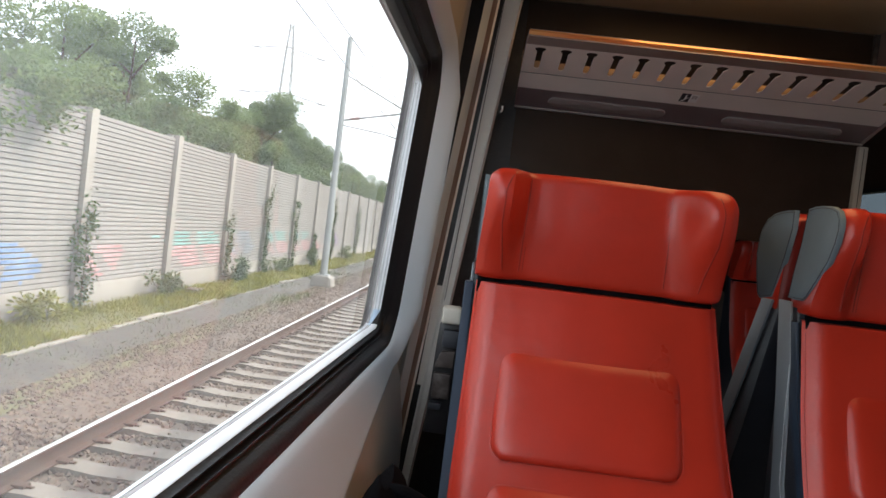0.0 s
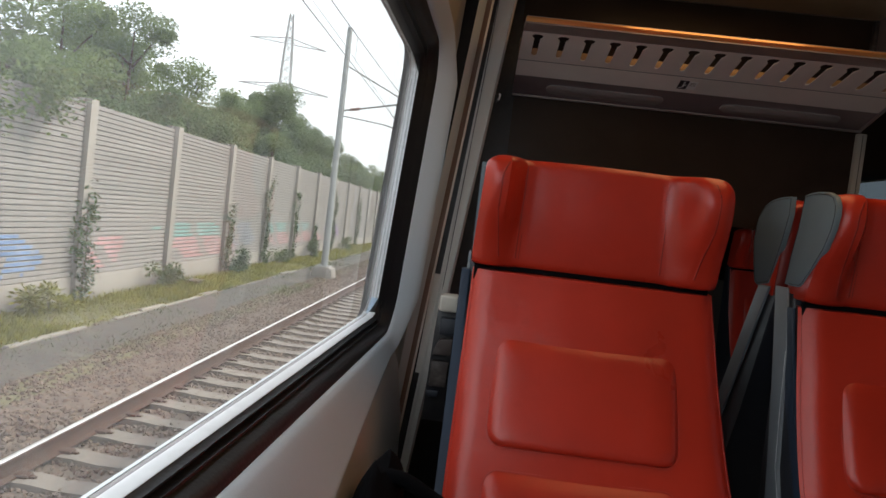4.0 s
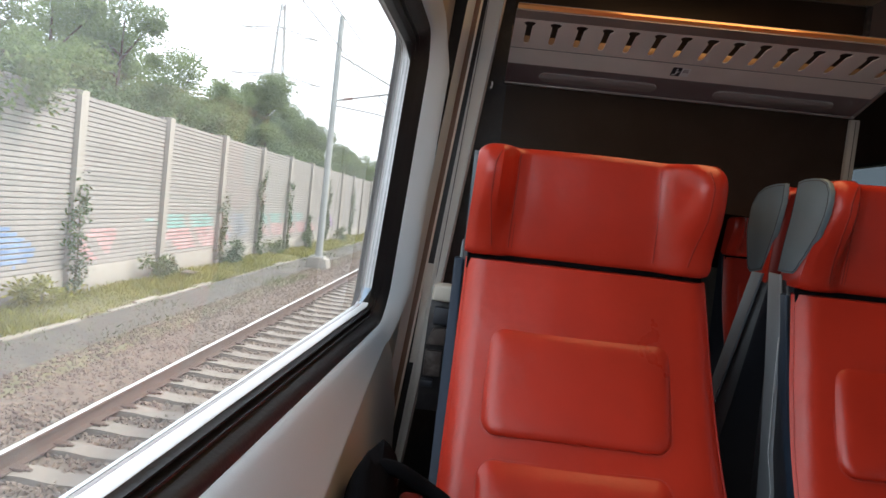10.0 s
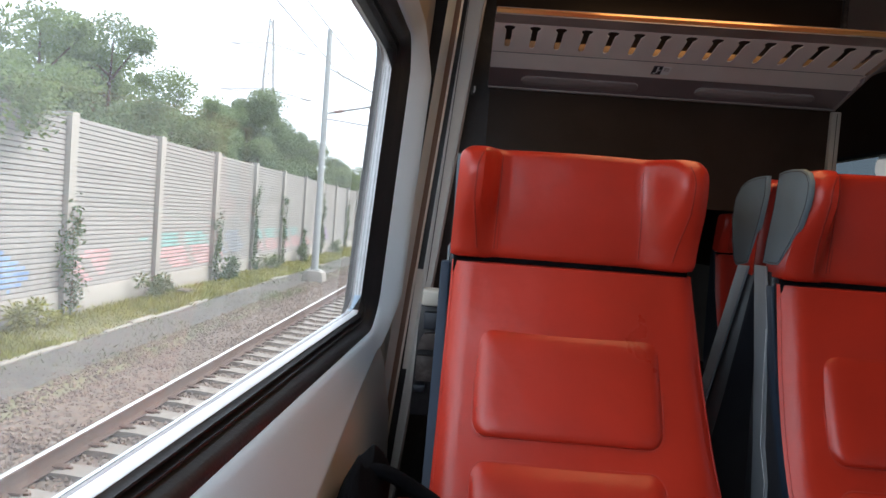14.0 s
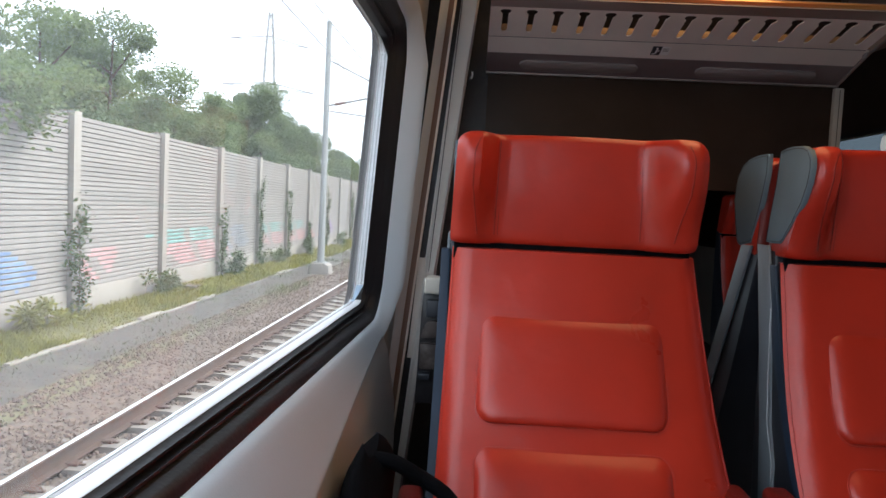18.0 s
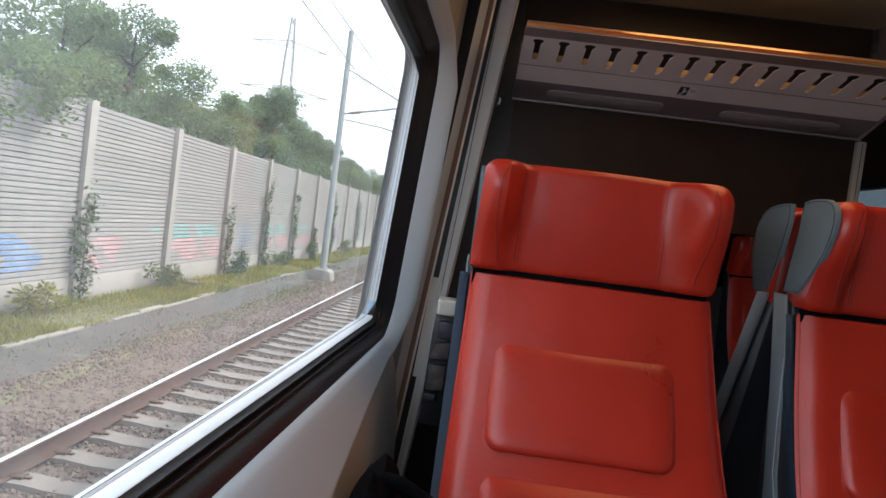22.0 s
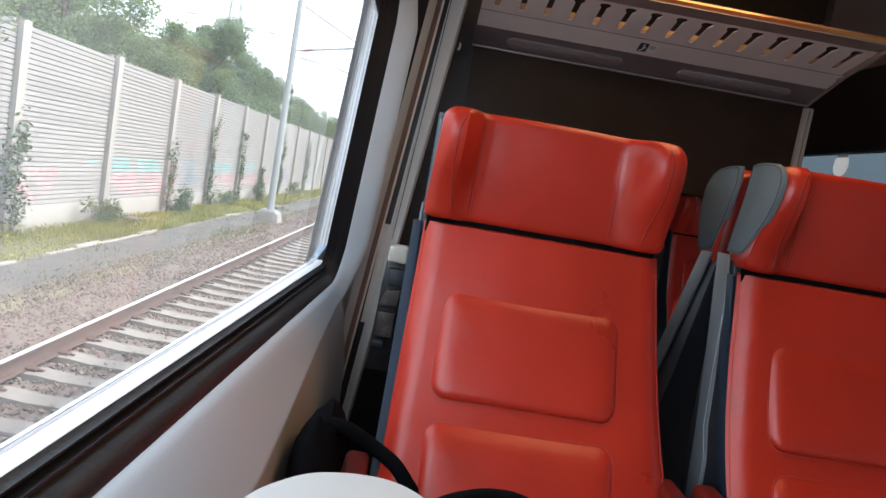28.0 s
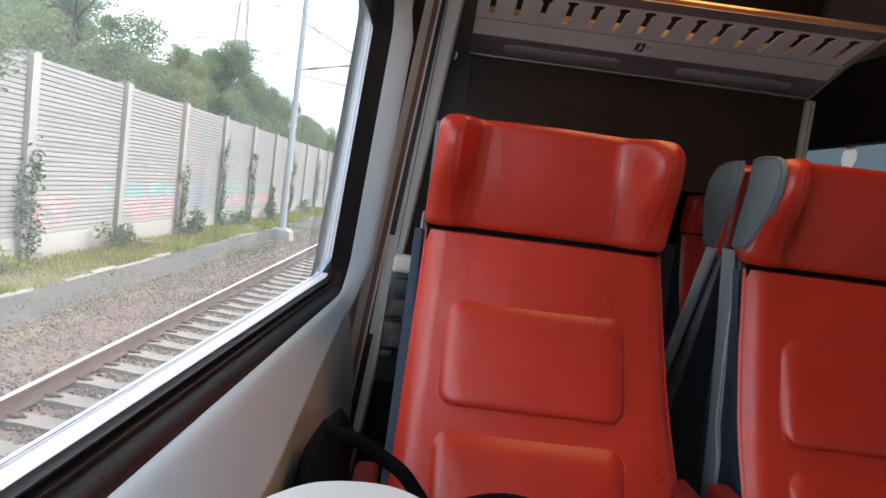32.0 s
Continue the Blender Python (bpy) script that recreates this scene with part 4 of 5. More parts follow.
part("tabletop", prism(top, "z", 0.690, 0.711, 0.006, 3), TABLE, table, "pale grey tabletop")
part("table_edge", prism([(x * 1.006 - 0.0005, y * 1.004) for x, y in top], "z", 0.693, 0.704, 0.002), TABLEEDGE, table, "brown edge band")
part("table_arm", box((-0.165, 0.30, 0.60), (-0.115, 0.60, 0.692), 0.012), SHELL, table, "dark wall bracket")

bag = thing("backpack", "black nylon backpack leaning between wall and seat", "bag")
rows = []
for k in range(15):
    a = k / 14
    z = 0.475 + 0.195 * a
    r = (1 - 0.72 * max(0.0, (a - 0.55) / 0.45) ** 2.2)
    rows.append([(-0.127 + (0.043 * r) * math.cos(t) * (1 + 0.08 * math.sin(3 * t + z * 30)), 1.13 + 0.15 * r * math.sin(t), z + 0.012 * math.sin(2 * t)) for t in (2 * math.pi * i / 28 for i in range(28))])
part("bag_body", surface(rows, closed_u=True, cap=True), BAG, bag)


def strap(points, wide, parent):
    """A flat webbing band along points."""
    pts = [Vector(p) for p in points]
    fine = []
    for i in range(len(pts) - 1):
        p0, p1, p2, p3 = pts[max(i - 1, 0)], pts[i], pts[i + 1], pts[min(i + 2, len(pts) - 1)]
        for k in range(6):
            t = k / 6
            fine.append(0.5 * ((2 * p1) + (p2 - p0) * t + (2 * p0 - 5 * p1 + 4 * p2 - p3) * t * t + (3 * p1 - p0 - 3 * p2 + p3) * t ** 3))
    fine.append(pts[-1])
    return part("strap", tube(fine, wide, 10), BAG, parent, "padded black shoulder strap")


strap([(-0.125, 1.12, 0.652), (-0.083, 1.12, 0.646), (-0.036, 1.12, 0.622), (0.004, 1.11, 0.602), (0.030, 1.10, 0.577), (0.048, 1.10, 0.548), (0.056, 1.10, 0.475)], 0.013, bag)
strap([(0.035, 1.02, 0.478), (0.052, 1.01, 0.560), (0.083, 1.00, 0.596), (0.124, 1.00, 0.615), (0.167, 1.00, 0.624), (0.212, 1.00, 0.619), (0.255, 1.01, 0.590), (0.28, 1.03, 0.478)], 0.012, bag)

# ---- the line outside: z of the rail tops, the ground and the path ----
RAIL_Z, GROUND_Z = -1.30, -1.56
RAIL_X = (-2.135, -3.640)
WALL_X, WALL_Z0, WALL_Z1 = -8.20, -1.60, 2.66
rng = np.random.default_rng(7)

# one sheet of ground to the horizon
gx = [-2500, -600, -150, -60, -30, -20, -14, -11, -9.5, -8.0, -7.2, -6.6, -6.0, -5.2, -4.9, -4.6, -4.2, -1.5, 0, 1.5, 4, 8, 14, 30, 150, 600, 2500]
gy = [-2500, -600, -150, -60] + [-30 + 3 * k for k in range(50)] + [150, 300, 600, 2500]


def ground_z(x):
    if x > -1.5 or x < -9:
        return GROUND_Z - 0.05
    if -4.7 < x < -1.4:
        return RAIL_Z - 0.42
    return GROUND_Z


gv = [(x, y, ground_z(x) + (0.05 * noise.noise((x * 0.6, y * 0.35, 0)) if x < -6.6 and x > -30 else 0.0)) for y in gy for x in gx]
nx = len(gx)
gf = [(j * nx + i, j * nx + i + 1, (j + 1) * nx + i + 1, (j + 1) * nx + i) for j in range(len(gy) - 1) for i in range(nx - 1)]
tagged(new("ground", raw_mesh("ground", gv, gf, EARTH, True)), "earth and moss beside the railway line", "ground", kind="structure")

# ballast bed of the neighbouring track
prof = [(-5.45, GROUND_Z - 0.02), (-5.0, RAIL_Z - 0.27), (-4.6, RAIL_Z - 0.165), (-3.80, RAIL_Z - 0.165), (-3.70, RAIL_Z - 0.235), (-2.07, RAIL_Z - 0.235), (-1.98, RAIL_Z - 0.165), (-1.35, RAIL_Z - 0.175), (-1.0, RAIL_Z - 0.30), (-0.9, GROUND_Z - 0.06)]
rows = []
for k in range(240):
    y = -24 + k * 0.75
    rows.append([(x + 0.05 * noise.noise((y, x, 3)), y, z + 0.03 * noise.noise((x * 3, y * 3, 1))) for x, z in prof])
tagged(part("track_bed", surface(rows), BEDDING), "brown-grey ballast bed of the neighbouring track", "track bed", kind="structure")

# loose stones
def stone_field(count, x0, x1, y0, y1, zfun, smin, smax):
    base = np.array([(1, 0, 0), (-1, 0, 0), (0, 1, 0), (0, -1, 0), (0, 0, 1), (0, 0, -1)], float)
    tri = np.array([(0, 2, 4), (2, 1, 4), (1, 3, 4), (3, 0, 4), (2, 0, 5), (1, 2, 5), (3, 1, 5), (0, 3, 5)])
    u = rng.random(count)
    ys = y0 + (y1 - y0) * u ** 1.7
    xs = x0 + (x1 - x0) * rng.random(count)
    size = smin + (smax - smin) * rng.random(count)
    v = np.repeat(base[None], count, 0) * (0.6 + 0.7 * rng.random((count, 6, 1)))
    v *= size[:, None, None] * (0.7 + 0.6 * rng.random((count, 1, 3)))
    ang = rng.random((count, 3)) * 6.283
    for ax in range(3):
        c, s = np.cos(ang[:, ax])[:, None], np.sin(ang[:, ax])[:, None]
        i, j = [(0, 1), (1, 2), (0, 2)][ax]
        a, b = v[:, :, i].copy(), v[:, :, j].copy()
        v[:, :, i], v[:, :, j] = a * c - b * s, a * s + b * c
    zs = np.array([zfun(x) for x in xs])
    v += np.stack([xs, ys, zs], 1)[:, None]
    f = (tri[None] + 6 * np.arange(count)[:, None, None]).reshape(-1, 3)
    return v.reshape(-1, 3).tolist(), f.tolist()


def bed_z(x):
    if -3.72 < x < -2.0:
        return RAIL_Z - 0.222
    if x > -4.6:
        return RAIL_Z - 0.158
    return max(RAIL_Z - 0.158 - (-4.6 - x) * 0.25, GROUND_Z + 0.012)


v1, f1 = stone_field(30000, -5.5, -1.9, 2.2, 60, bed_z, 0.018, 0.040)
tagged(new("ballast_stones", raw_mesh("ballast_stones", v1, f1, BALLAST)), "loose brown and grey ballast stones between the sleepers", "gravel", kind="stuff")
v1, f1 = stone_field(9000, -6.95, -5.3, 3.5, 60, bed_z, 0.010, 0.026)
tagged(new("scattered_gravel", raw_mesh("scattered_gravel", v1, f1, BALLAST)), "scattered gravel beside the track bed", "gravel", kind="stuff")

# sleepers and rails
sl = finish(prism([(-1.30, 0.0), (1.30, 0.0), (1.28, 0.19), (0.95, 0.20), (0.55, 0.20), (0.30, 0.175), (-0.30, 0.175), (-0.55, 0.20), (-0.95, 0.20), (-1.28, 0.19)], "y", -0.125, 0.125, 0.012), "sleeper", SLEEPER)
clip = finish(box((-0.06, -0.05, 0.0), (0.06, 0.05, 0.035), 0.012, bm=box((-0.11, -0.02, 0.0), (0.11, 0.02, 0.022), 0.006)), "rail_clip", RAILRUST)
track = thing("railway_track", "railway track with rusty rails on concrete sleepers", "track", kind="structure")
for k in range(130):
    s = new("sleeper", sl)
    s.parent = track
    s.location = (-2.8875 + 0.01 * noise.noise((k, 5, 0)), -6 + 0.6 * k, RAIL_Z - 0.372)
    if -6 + 0.6 * k < 26:
        for x in RAIL_X:
            for side in (-0.10, 0.10):
                c = new("rail_clip", clip)
                c.parent = s
                c.location = (x + side + 2.8875, 0, 0.198)
rail_prof = [(-0.075, -0.172), (0.075, -0.172), (0.075, -0.160), (0.018, -0.145), (0.009, -0.12), (0.009, -0.05), (0.034, -0.036), (0.036, -0.008), (0.030, 0.0), (-0.030, 0.0), (-0.036, -0.008), (-0.034, -0.036), (-0.009, -0.05), (-0.009, -0.12), (-0.018, -0.145), (-0.075, -0.160)]
for x in RAIL_X:
    r = part("rail", prism([(x + a, RAIL_Z + b) for a, b in rail_prof], "y", -60, 420), RAILRUST, track, "rusty steel rail")
    part("running_surface", prism([(x - 0.031, RAIL_Z - 0.006), (x + 0.031, RAIL_Z - 0.006), (x + 0.033, RAIL_Z - 0.004), (x + 0.027, RAIL_Z + 0.001), (x + 0.014, RAIL_Z + 0.0038), (x, RAIL_Z + 0.0048), (x - 0.014, RAIL_Z + 0.0038), (x - 0.027, RAIL_Z + 0.001), (x - 0.033, RAIL_Z - 0.004)], "y", -60, 420), RAILTOP, r, "worn shiny rail top")

# service path with its kerb
pv = []
for k in range(120):
    y = -24 + 2.2 * k
    pv.append([(-5.52 + 0.14 * noise.noise((y * 0.4, 0, 7)), y, GROUND_Z + 0.016), (-6.1, y, GROUND_Z + 0.022), (-6.60 + 0.05 * noise.noise((y * 0.3, 4, 7)), y, GROUND_Z + 0.018)])
tagged(part("service_path", surface(pv), ASPHALT), "worn grey service path along the line", "path", kind="structure")
kerb_mesh = finish(box((-0.055, -0.49, -0.12), (0.055, 0.49, 0.040), 0.012), "kerb_stone", KERBSTONE)
kerb = thing("path_kerb", "row of pale concrete edging stones", "kerb", kind="structure")
for k in range(70):
    o = new("kerb_stone", kerb_mesh)
    o.parent = kerb
    o.location = (-6.66 + 0.02 * noise.noise((k * 1.3, 1.4, 1)), 3 + 1.0 * k, GROUND_Z - 0.012 + 0.11 * noise.noise((k * 0.73, 8.2, 1.5)))
    o.rotation_euler = (0, 0, 0.05 * noise.noise((k * 1.3, 3.3, 3)))

# ---- noise barrier of concrete posts, plinths and slats ----
POST_Y0, POST_DY, POST_N = 13.55, 4.05, 16
barrier = thing("noise_barrier", "tall pale slatted noise barrier between concrete posts", "noise barrier", kind="structure")
post_mesh = finish(prism([(-0.16, -0.13), (-0.04, -0.13), (-0.04, -0.07), (0.05, -0.07), (0.05, -0.13), (0.16, -0.13), (0.16, 0.13), (0.05, 0.13), (0.05, 0.07), (-0.04, 0.07), (-0.04, 0.13), (-0.16, 0.13)], "z", WALL_Z0, WALL_Z1 + 0.04, 0.008), "post", CONCRETE)
plinth_mesh = finish(box((-0.05, 0.075, WALL_Z0), (0.06, POST_DY - 0.075, WALL_Z0 + 0.62), 0.01), "plinth", CONCRETE)
SLAT_H = 0.1030
slat_prof = [(-0.03, 0.004), (0.034, 0.006), (0.041, 0.014), (0.042, 0.083), (0.034, 0.091), (-0.03, 0.093)]
slat_mesh = finish(prism(slat_prof, "y", 0.072, POST_DY - 0.072), "slat", SLAT)
back_mesh = finish(box((-0.06, 0.02, WALL_Z0 + 0.6), (-0.032, POST_DY - 0.02, WALL_Z1 - 0.03)), "backing", SLATDARK)
far = bmesh.new()
SLATS = 35
for k in range(-9, POST_N):
    y = POST_Y0 + POST_DY * (k - 2)
    for name, me in (("post", post_mesh), ("plinth", plinth_mesh), ("backing", back_mesh)):
        o = new(name, me)
        o.parent = barrier
        o.location = (WALL_X, y, 0)
    near = 0 <= k < 8
    for i in range(SLATS):
        z = WALL_Z0 + 0.625 + SLAT_H * i
        if near:
            o = new("slat", slat_mesh)
            o.parent = barrier
            o.location = (WALL_X + 0.004 * noise.noise((k, i, 2)), y, z)
        else:
            prism([(WALL_X + a, z + b) for a, b in slat_prof], "y", y + 0.072, y + POST_DY - 0.072, bm=far)
tagged(part("far_slats", far, SLAT, barrier), kind="stuff")
END_Y = POST_Y0 + POST_DY * (POST_N - 2)
o = new("post", post_mesh)
o.parent = barrier
o.location = (WALL_X, END_Y, 0)

# sprayed paint on the barrier: plain bands and blots on the slat faces
PAINTS = {"teal": (0.16, 0.31, 0.29), "pink": (0.42, 0.24, 0.24), "blue": (0.15, 0.23, 0.39), "grey": (0.22, 0.24, 0.27), "violet": (0.25, 0.15, 0.33), "pale": (0.62, 0.62, 0.60)}
for n_, c_ in PAINTS.items():
    mat("spray_" + n_, c_, 0.7, vary=0.25, scale=2.5, dirt=(0.40, 0.385, 0.375), dirt_amount=0.8, dirt_scale=3)


def spray(name, y_mid, z_mid, wide, high, seed):
    """Paint that follows the slats' faces inside a wavy outline."""
    g = random.Random(seed)
    ph = [g.random() * 6 for _ in range(4)]
    b = bmesh.new()
    for i in range(SLATS):
        z = WALL_Z0 + 0.625 + SLAT_H * i
        for za, zb, xa, xb in ((z + 0.0145, z + 0.0825, 0.0410, 0.0420),):
            zm = (za + zb) / 2
            if abs(zm - z_mid) > high / 2:
                continue
            q = math.sqrt(max(0.0, 1 - (2 * (zm - z_mid) / high) ** 2))
            l = y_mid - wide / 2 * (0.55 * q + 0.45) * (1 + 0.25 * math.sin(ph[0] + zm * 5))
            r = y_mid + wide / 2 * (0.55 * q + 0.45) * (1 + 0.25 * math.sin(ph[1] + zm * 6))
            y = l
            while y < r:
                k = math.floor((y - POST_Y0) / POST_DY)
                stop = min(r, POST_Y0 + POST_DY * (k + 1) - 0.08)
                y = max(y, POST_Y0 + POST_DY * k + 0.08)
                if stop > y + 0.02 and math.sin(ph[2] + y * 3.1 + zm * 4) > -0.75:
                    vs = [b.verts.new(p) for p in ((WALL_X + xa + 0.0025, y, za), (WALL_X + xa + 0.0025, min(stop, y + 0.45), za), (WALL_X + xb + 0.0025, min(stop, y + 0.45), zb), (WALL_X + xb + 0.0025, y, zb))]
                    b.faces.new(vs)
                y = min(stop, y + 0.45) if stop > y else stop
                if y >= POST_Y0 + POST_DY * (k + 1) - 0.081:
                    y = POST_Y0 + POST_DY * (k + 1) + 0.081
    return part("spray_paint", b, MATS["spray_" + name], barrier, name + " sprayed paint blot", smooth=False)


for row in (("blue", 11.0, -0.45, 2.4, 0.9, 1), ("pink", 14.6, -0.50, 1.6, 0.7, 9), ("teal", 19.6, -0.02, 4.6, 0.42, 3), ("pink", 20.0, -0.55, 5.5, 0.55, 4),
            ("grey", 23.6, -0.25, 2.2, 0.8, 5), ("teal", 29.5, -0.02, 9.0, 0.42, 6), ("pink", 31.0, -0.55, 12.0, 0.5, 7), ("violet", 38.5, -0.3, 4.0, 0.7, 8)):
    spray(*row)


# ---- plants ----
def leaf_quads(points, size, seed, flat=0.35):
    """Small folded leaves at points."""
    g = np.random.default_rng(seed)
    n = len(points)
    d = g.normal(size=(n, 3))
    d[:, 2] *= 0.7
    d /= np.linalg.norm(d, axis=1)[:, None]
    e = np.cross(d, g.normal(size=(n, 3)))
    e /= np.linalg.norm(e, axis=1)[:, None]
    s = size * (0.6 + 0.8 * g.random(n))[:, None]
    up = np.cross(d, e)
    p = np.asarray(points)
    v = np.stack([p - d * s, p + e * s * 0.45 + up * s * 0.12, p + d * s, p - e * s * 0.45 + up * s * 0.12], 1)
    f = np.arange(n * 4).reshape(-1, 4)
    return v.reshape(-1, 3).tolist(), f.tolist()


def tree_meshes(seed, height, spread, leaves, leaf_size):
    """A trunk with limbs, and a ragged crown of clumps of leaves along the limbs."""
    g = random.Random(seed)
    gn = np.random.default_rng(seed)
    bm = tube([(0, 0, 0), (0.05, 0.05, height * 0.25), (0.10 * g.uniform(-1, 1), 0.1, height * 0.55), (0.2 * g.uniform(-1, 1), 0, height * 0.92)], height * 0.018, 8, taper=0.03)
    centres = []
    for k in range(26):
        a = g.uniform(0, 6.283)
        z = height * g.uniform(0.14, 0.86)
        reach = spread * (0.45 + 0.55 * math.sin(math.pi * min(1, max(0, (z / height - 0.05) / 0.95)) ** 0.8)) * g.uniform(0.5, 1.0)
        tip = (math.cos(a) * reach, math.sin(a) * reach, z + height * g.uniform(0.03, 0.13))
        tube([(0, 0, z - height * 0.06), (tip[0] * 0.5, tip[1] * 0.5, z + height * 0.02), tip], height * 0.006, 5, bm=bm, taper=0.012)
        for q in range(3):
            f = g.uniform(0.45, 1.05)
            centres.append((tip[0] * f, tip[1] * f, z + (tip[2] - z) * f + g.uniform(-0.2, 0.4), g.uniform(0.35, 1.0) * spread * 0.34))
    centres.append((0, 0, height * 0.97, spread * 0.25))
    per = leaves // len(centres)
    pts = []
    for cx, cy, cz, r in centres:
        d = gn.normal(size=(per, 3))
        d /= np.linalg.norm(d, axis=1)[:, None]
        rad = r * gn.random(per) ** 0.45
        pts.append(np.stack([cx + d[:, 0] * rad, cy + d[:, 1] * rad, cz + d[:, 2] * rad * 0.75], 1))
    v, f = leaf_quads(np.concatenate(pts), leaf_size, seed)
    return finish(bm, "trunk", BARK), v, f


KINDS = []
for k, (h, s, n, size, leafm) in enumerate(((8.4, 3.0, 36000, 0.078, LEAF), (9.8, 3.3, 40000, 0.082, LEAF_DARK), (7.0, 2.8, 32000, 0.074, LEAF), (5.6, 2.5, 28000, 0.070, LEAF_DARK))):
    trunk, v, f = tree_meshes(20 + k, h, s, n, size)
    KINDS.append((trunk, raw_mesh("crown", v, f, leafm)))


def plant_tree(kind, x, y, scale, turn, label):
    t = thing("tree", label, "tree", "trees behind the noise barrier", m=pose(x, y, GROUND_Z - 0.1, 0, 0, turn) @ Matrix.Diagonal((scale, scale, scale, 1)))
    for name, me in zip(("trunk", "crown"), KINDS[kind]):
        o = new(name, me)
        o.parent = t
    return t


g = random.Random(5)
for k in range(58):
    y = 2 + k * 2.1 + g.uniform(-0.7, 0.7)
    kind = g.choice((0, 0, 1, 2, 2)) if y < 60 else g.choice((0, 2, 2))
    plant_tree(kind, -12.4 - g.uniform(0, 2.6), y, g.uniform(0.82, 1.02) * (0.86 if y < 20 else 1.0), g.uniform(0, 360), "leafy green broadleaf tree standing behind the barrier")
for k in range(16):
    y = 6 + k * 7.5 + g.uniform(-2, 2)
    plant_tree(g.choice((0, 1)), -18.5 - g.uniform(0, 4), y, g.uniform(0.9, 1.12), g.uniform(0, 360), "tall dark green tree in the wood behind the barrier")
for k in range(24):
    plant_tree(3, -10.6 - g.uniform(0, 0.9), 5 + k * 3.4 + g.uniform(-1.5, 1.5), g.uniform(0.75, 1.05), g.uniform(0, 360), "low bushy tree leaning over the top of the barrier")


def climber(y, height, wide, seed):
    """Ivy that climbs a barrier post."""
    gn = np.random.default_rng(seed)
    clumps = []
    for k in range(int(6 * height)):
        z = height * (k + gn.random()) / int(6 * height)
        n = int(gn.integers(14, 95) * (1.2 - 0.7 * z / height))
        c = np.array([WALL_X + 0.20, y + wide * gn.normal() * 0.55, WALL_Z0 + 0.05 + z])
        clumps.append(c + gn.normal(size=(n, 3)) * np.array([0.05, 0.10 + 0.10 * gn.random(), 0.10 + 0.06 * gn.random()]))
    pts = np.concatenate(clumps)
    pts[:, 0] = np.maximum(pts[:, 0], WALL_X + 0.17)
    v, f = leaf_quads(pts, 0.055, seed)
    o = thing("climbing_plant", "ivy climbing up a barrier post", "climbing plant", "ivy on the barrier")
    part("foliage", raw_mesh("foliage", v, f, LEAF_IVY), LEAF_IVY, o)
    part("stem", tube([(WALL_X + 0.2, y, GROUND_Z - 0.02), (WALL_X + 0.19, y + 0.05, WALL_Z0 + height * 0.5), (WALL_X + 0.18, y - 0.03, WALL_Z0 + height * 0.95)], 0.018, 6, taper=0.006), BARK, o)


for row in ((9.5, 1.9, 0.30, 1), (13.6, 2.4, 0.26, 2), (21.7, 2.2, 0.22, 3), (25.7, 3.3, 0.35, 4), (29.75, 3.0, 0.35, 5), (37.9, 3.4, 0.5, 6), (46.0, 3.3, 0.5, 7), (33.8, 1.6, 0.3, 8)):
    climber(*row)


def leaf_cloud(clumps, seed):
    """Leaf points scattered about (centre, spread, count) clumps."""
    gn = np.random.default_rng(seed)
    return np.concatenate([np.array(c) + gn.normal(size=(n, 3)) * np.array(spread) for c, spread, n in clumps])


def foot_bush(y, high, wide, seed, leaf):
    """A ragged shrub at the foot of the barrier."""
    g = random.Random(seed)
    clumps, stems = [], bmesh.new()
    for k in range(9):
        tip = (WALL_X + 0.42 + g.uniform(-0.16, 0.22), y + g.uniform(-0.5, 0.5) * wide, GROUND_Z + high * g.uniform(0.25, 0.95))
        tube([(WALL_X + 0.42, y, GROUND_Z - 0.03), ((tip[0] + WALL_X + 0.42) / 2, (tip[1] + y) / 2, (tip[2] + GROUND_Z) / 2 + 0.05), tip], 0.009, 5, bm=stems, taper=0.003)
        clumps.append((tip, (0.09, 0.13, 0.10), g.randint(50, 130)))
    pts = leaf_cloud(clumps, seed)
    pts[:, 0] = np.maximum(pts[:, 0], WALL_X + 0.17)
    pts[:, 2] = np.maximum(pts[:, 2], GROUND_Z + 0.02)
    v, f = leaf_quads(pts, 0.050, seed)
    o = thing("shrub", "ragged yellow-green shrub at the foot of the barrier", "shrub", "shrubs along the barrier")
    part("foliage", raw_mesh("foliage", v, f, leaf), leaf, o)
    part("stem", stems, BARK, o)


for row in ((9.9, 0.75, 0.9, 31, WEED), (12.2, 0.5, 1.1, 32, GRASS), (16.9, 0.6, 1.2, 33, WEED), (22.3, 0.8, 1.0, 34, LEAF_IVY), (27.0, 0.6, 1.4, 35, WEED), (32.5, 0.8, 1.3, 36, LEAF_IVY), (41.0, 0.9, 1.6, 37, WEED)):
    foot_bush(*row)

# branches that hang over the top of the barrier
g = random.Random(77)
clumps, twigs = [], bmesh.new()
for k in range(16):
    tip = (WALL_X + g.uniform(0.10, 0.55), 11.4 + g.uniform(-1.1, 1.1), WALL_Z1 + g.uniform(-0.75, 0.45))
    tube([(WALL_X - 1.2, 11.4 + g.uniform(-0.4, 0.4), WALL_Z1 - 0.2), (WALL_X - 0.2, (tip[1] + 11.4) / 2, WALL_Z1 + 0.35), tip], 0.014, 5, bm=twigs, taper=0.004)
    clumps.append((tip, (0.13, 0.20, 0.17), g.randint(60, 120)))
pts = leaf_cloud(clumps, 78)
low = pts[:, 2] < WALL_Z1 + 0.1
pts[low, 0] = np.maximum(pts[low, 0], WALL_X + 0.19)
v, f = leaf_quads(pts, 0.060, 79)
hanging = thing("hanging_branches", "leafy green branches hanging over the top of the barrier", "branches")
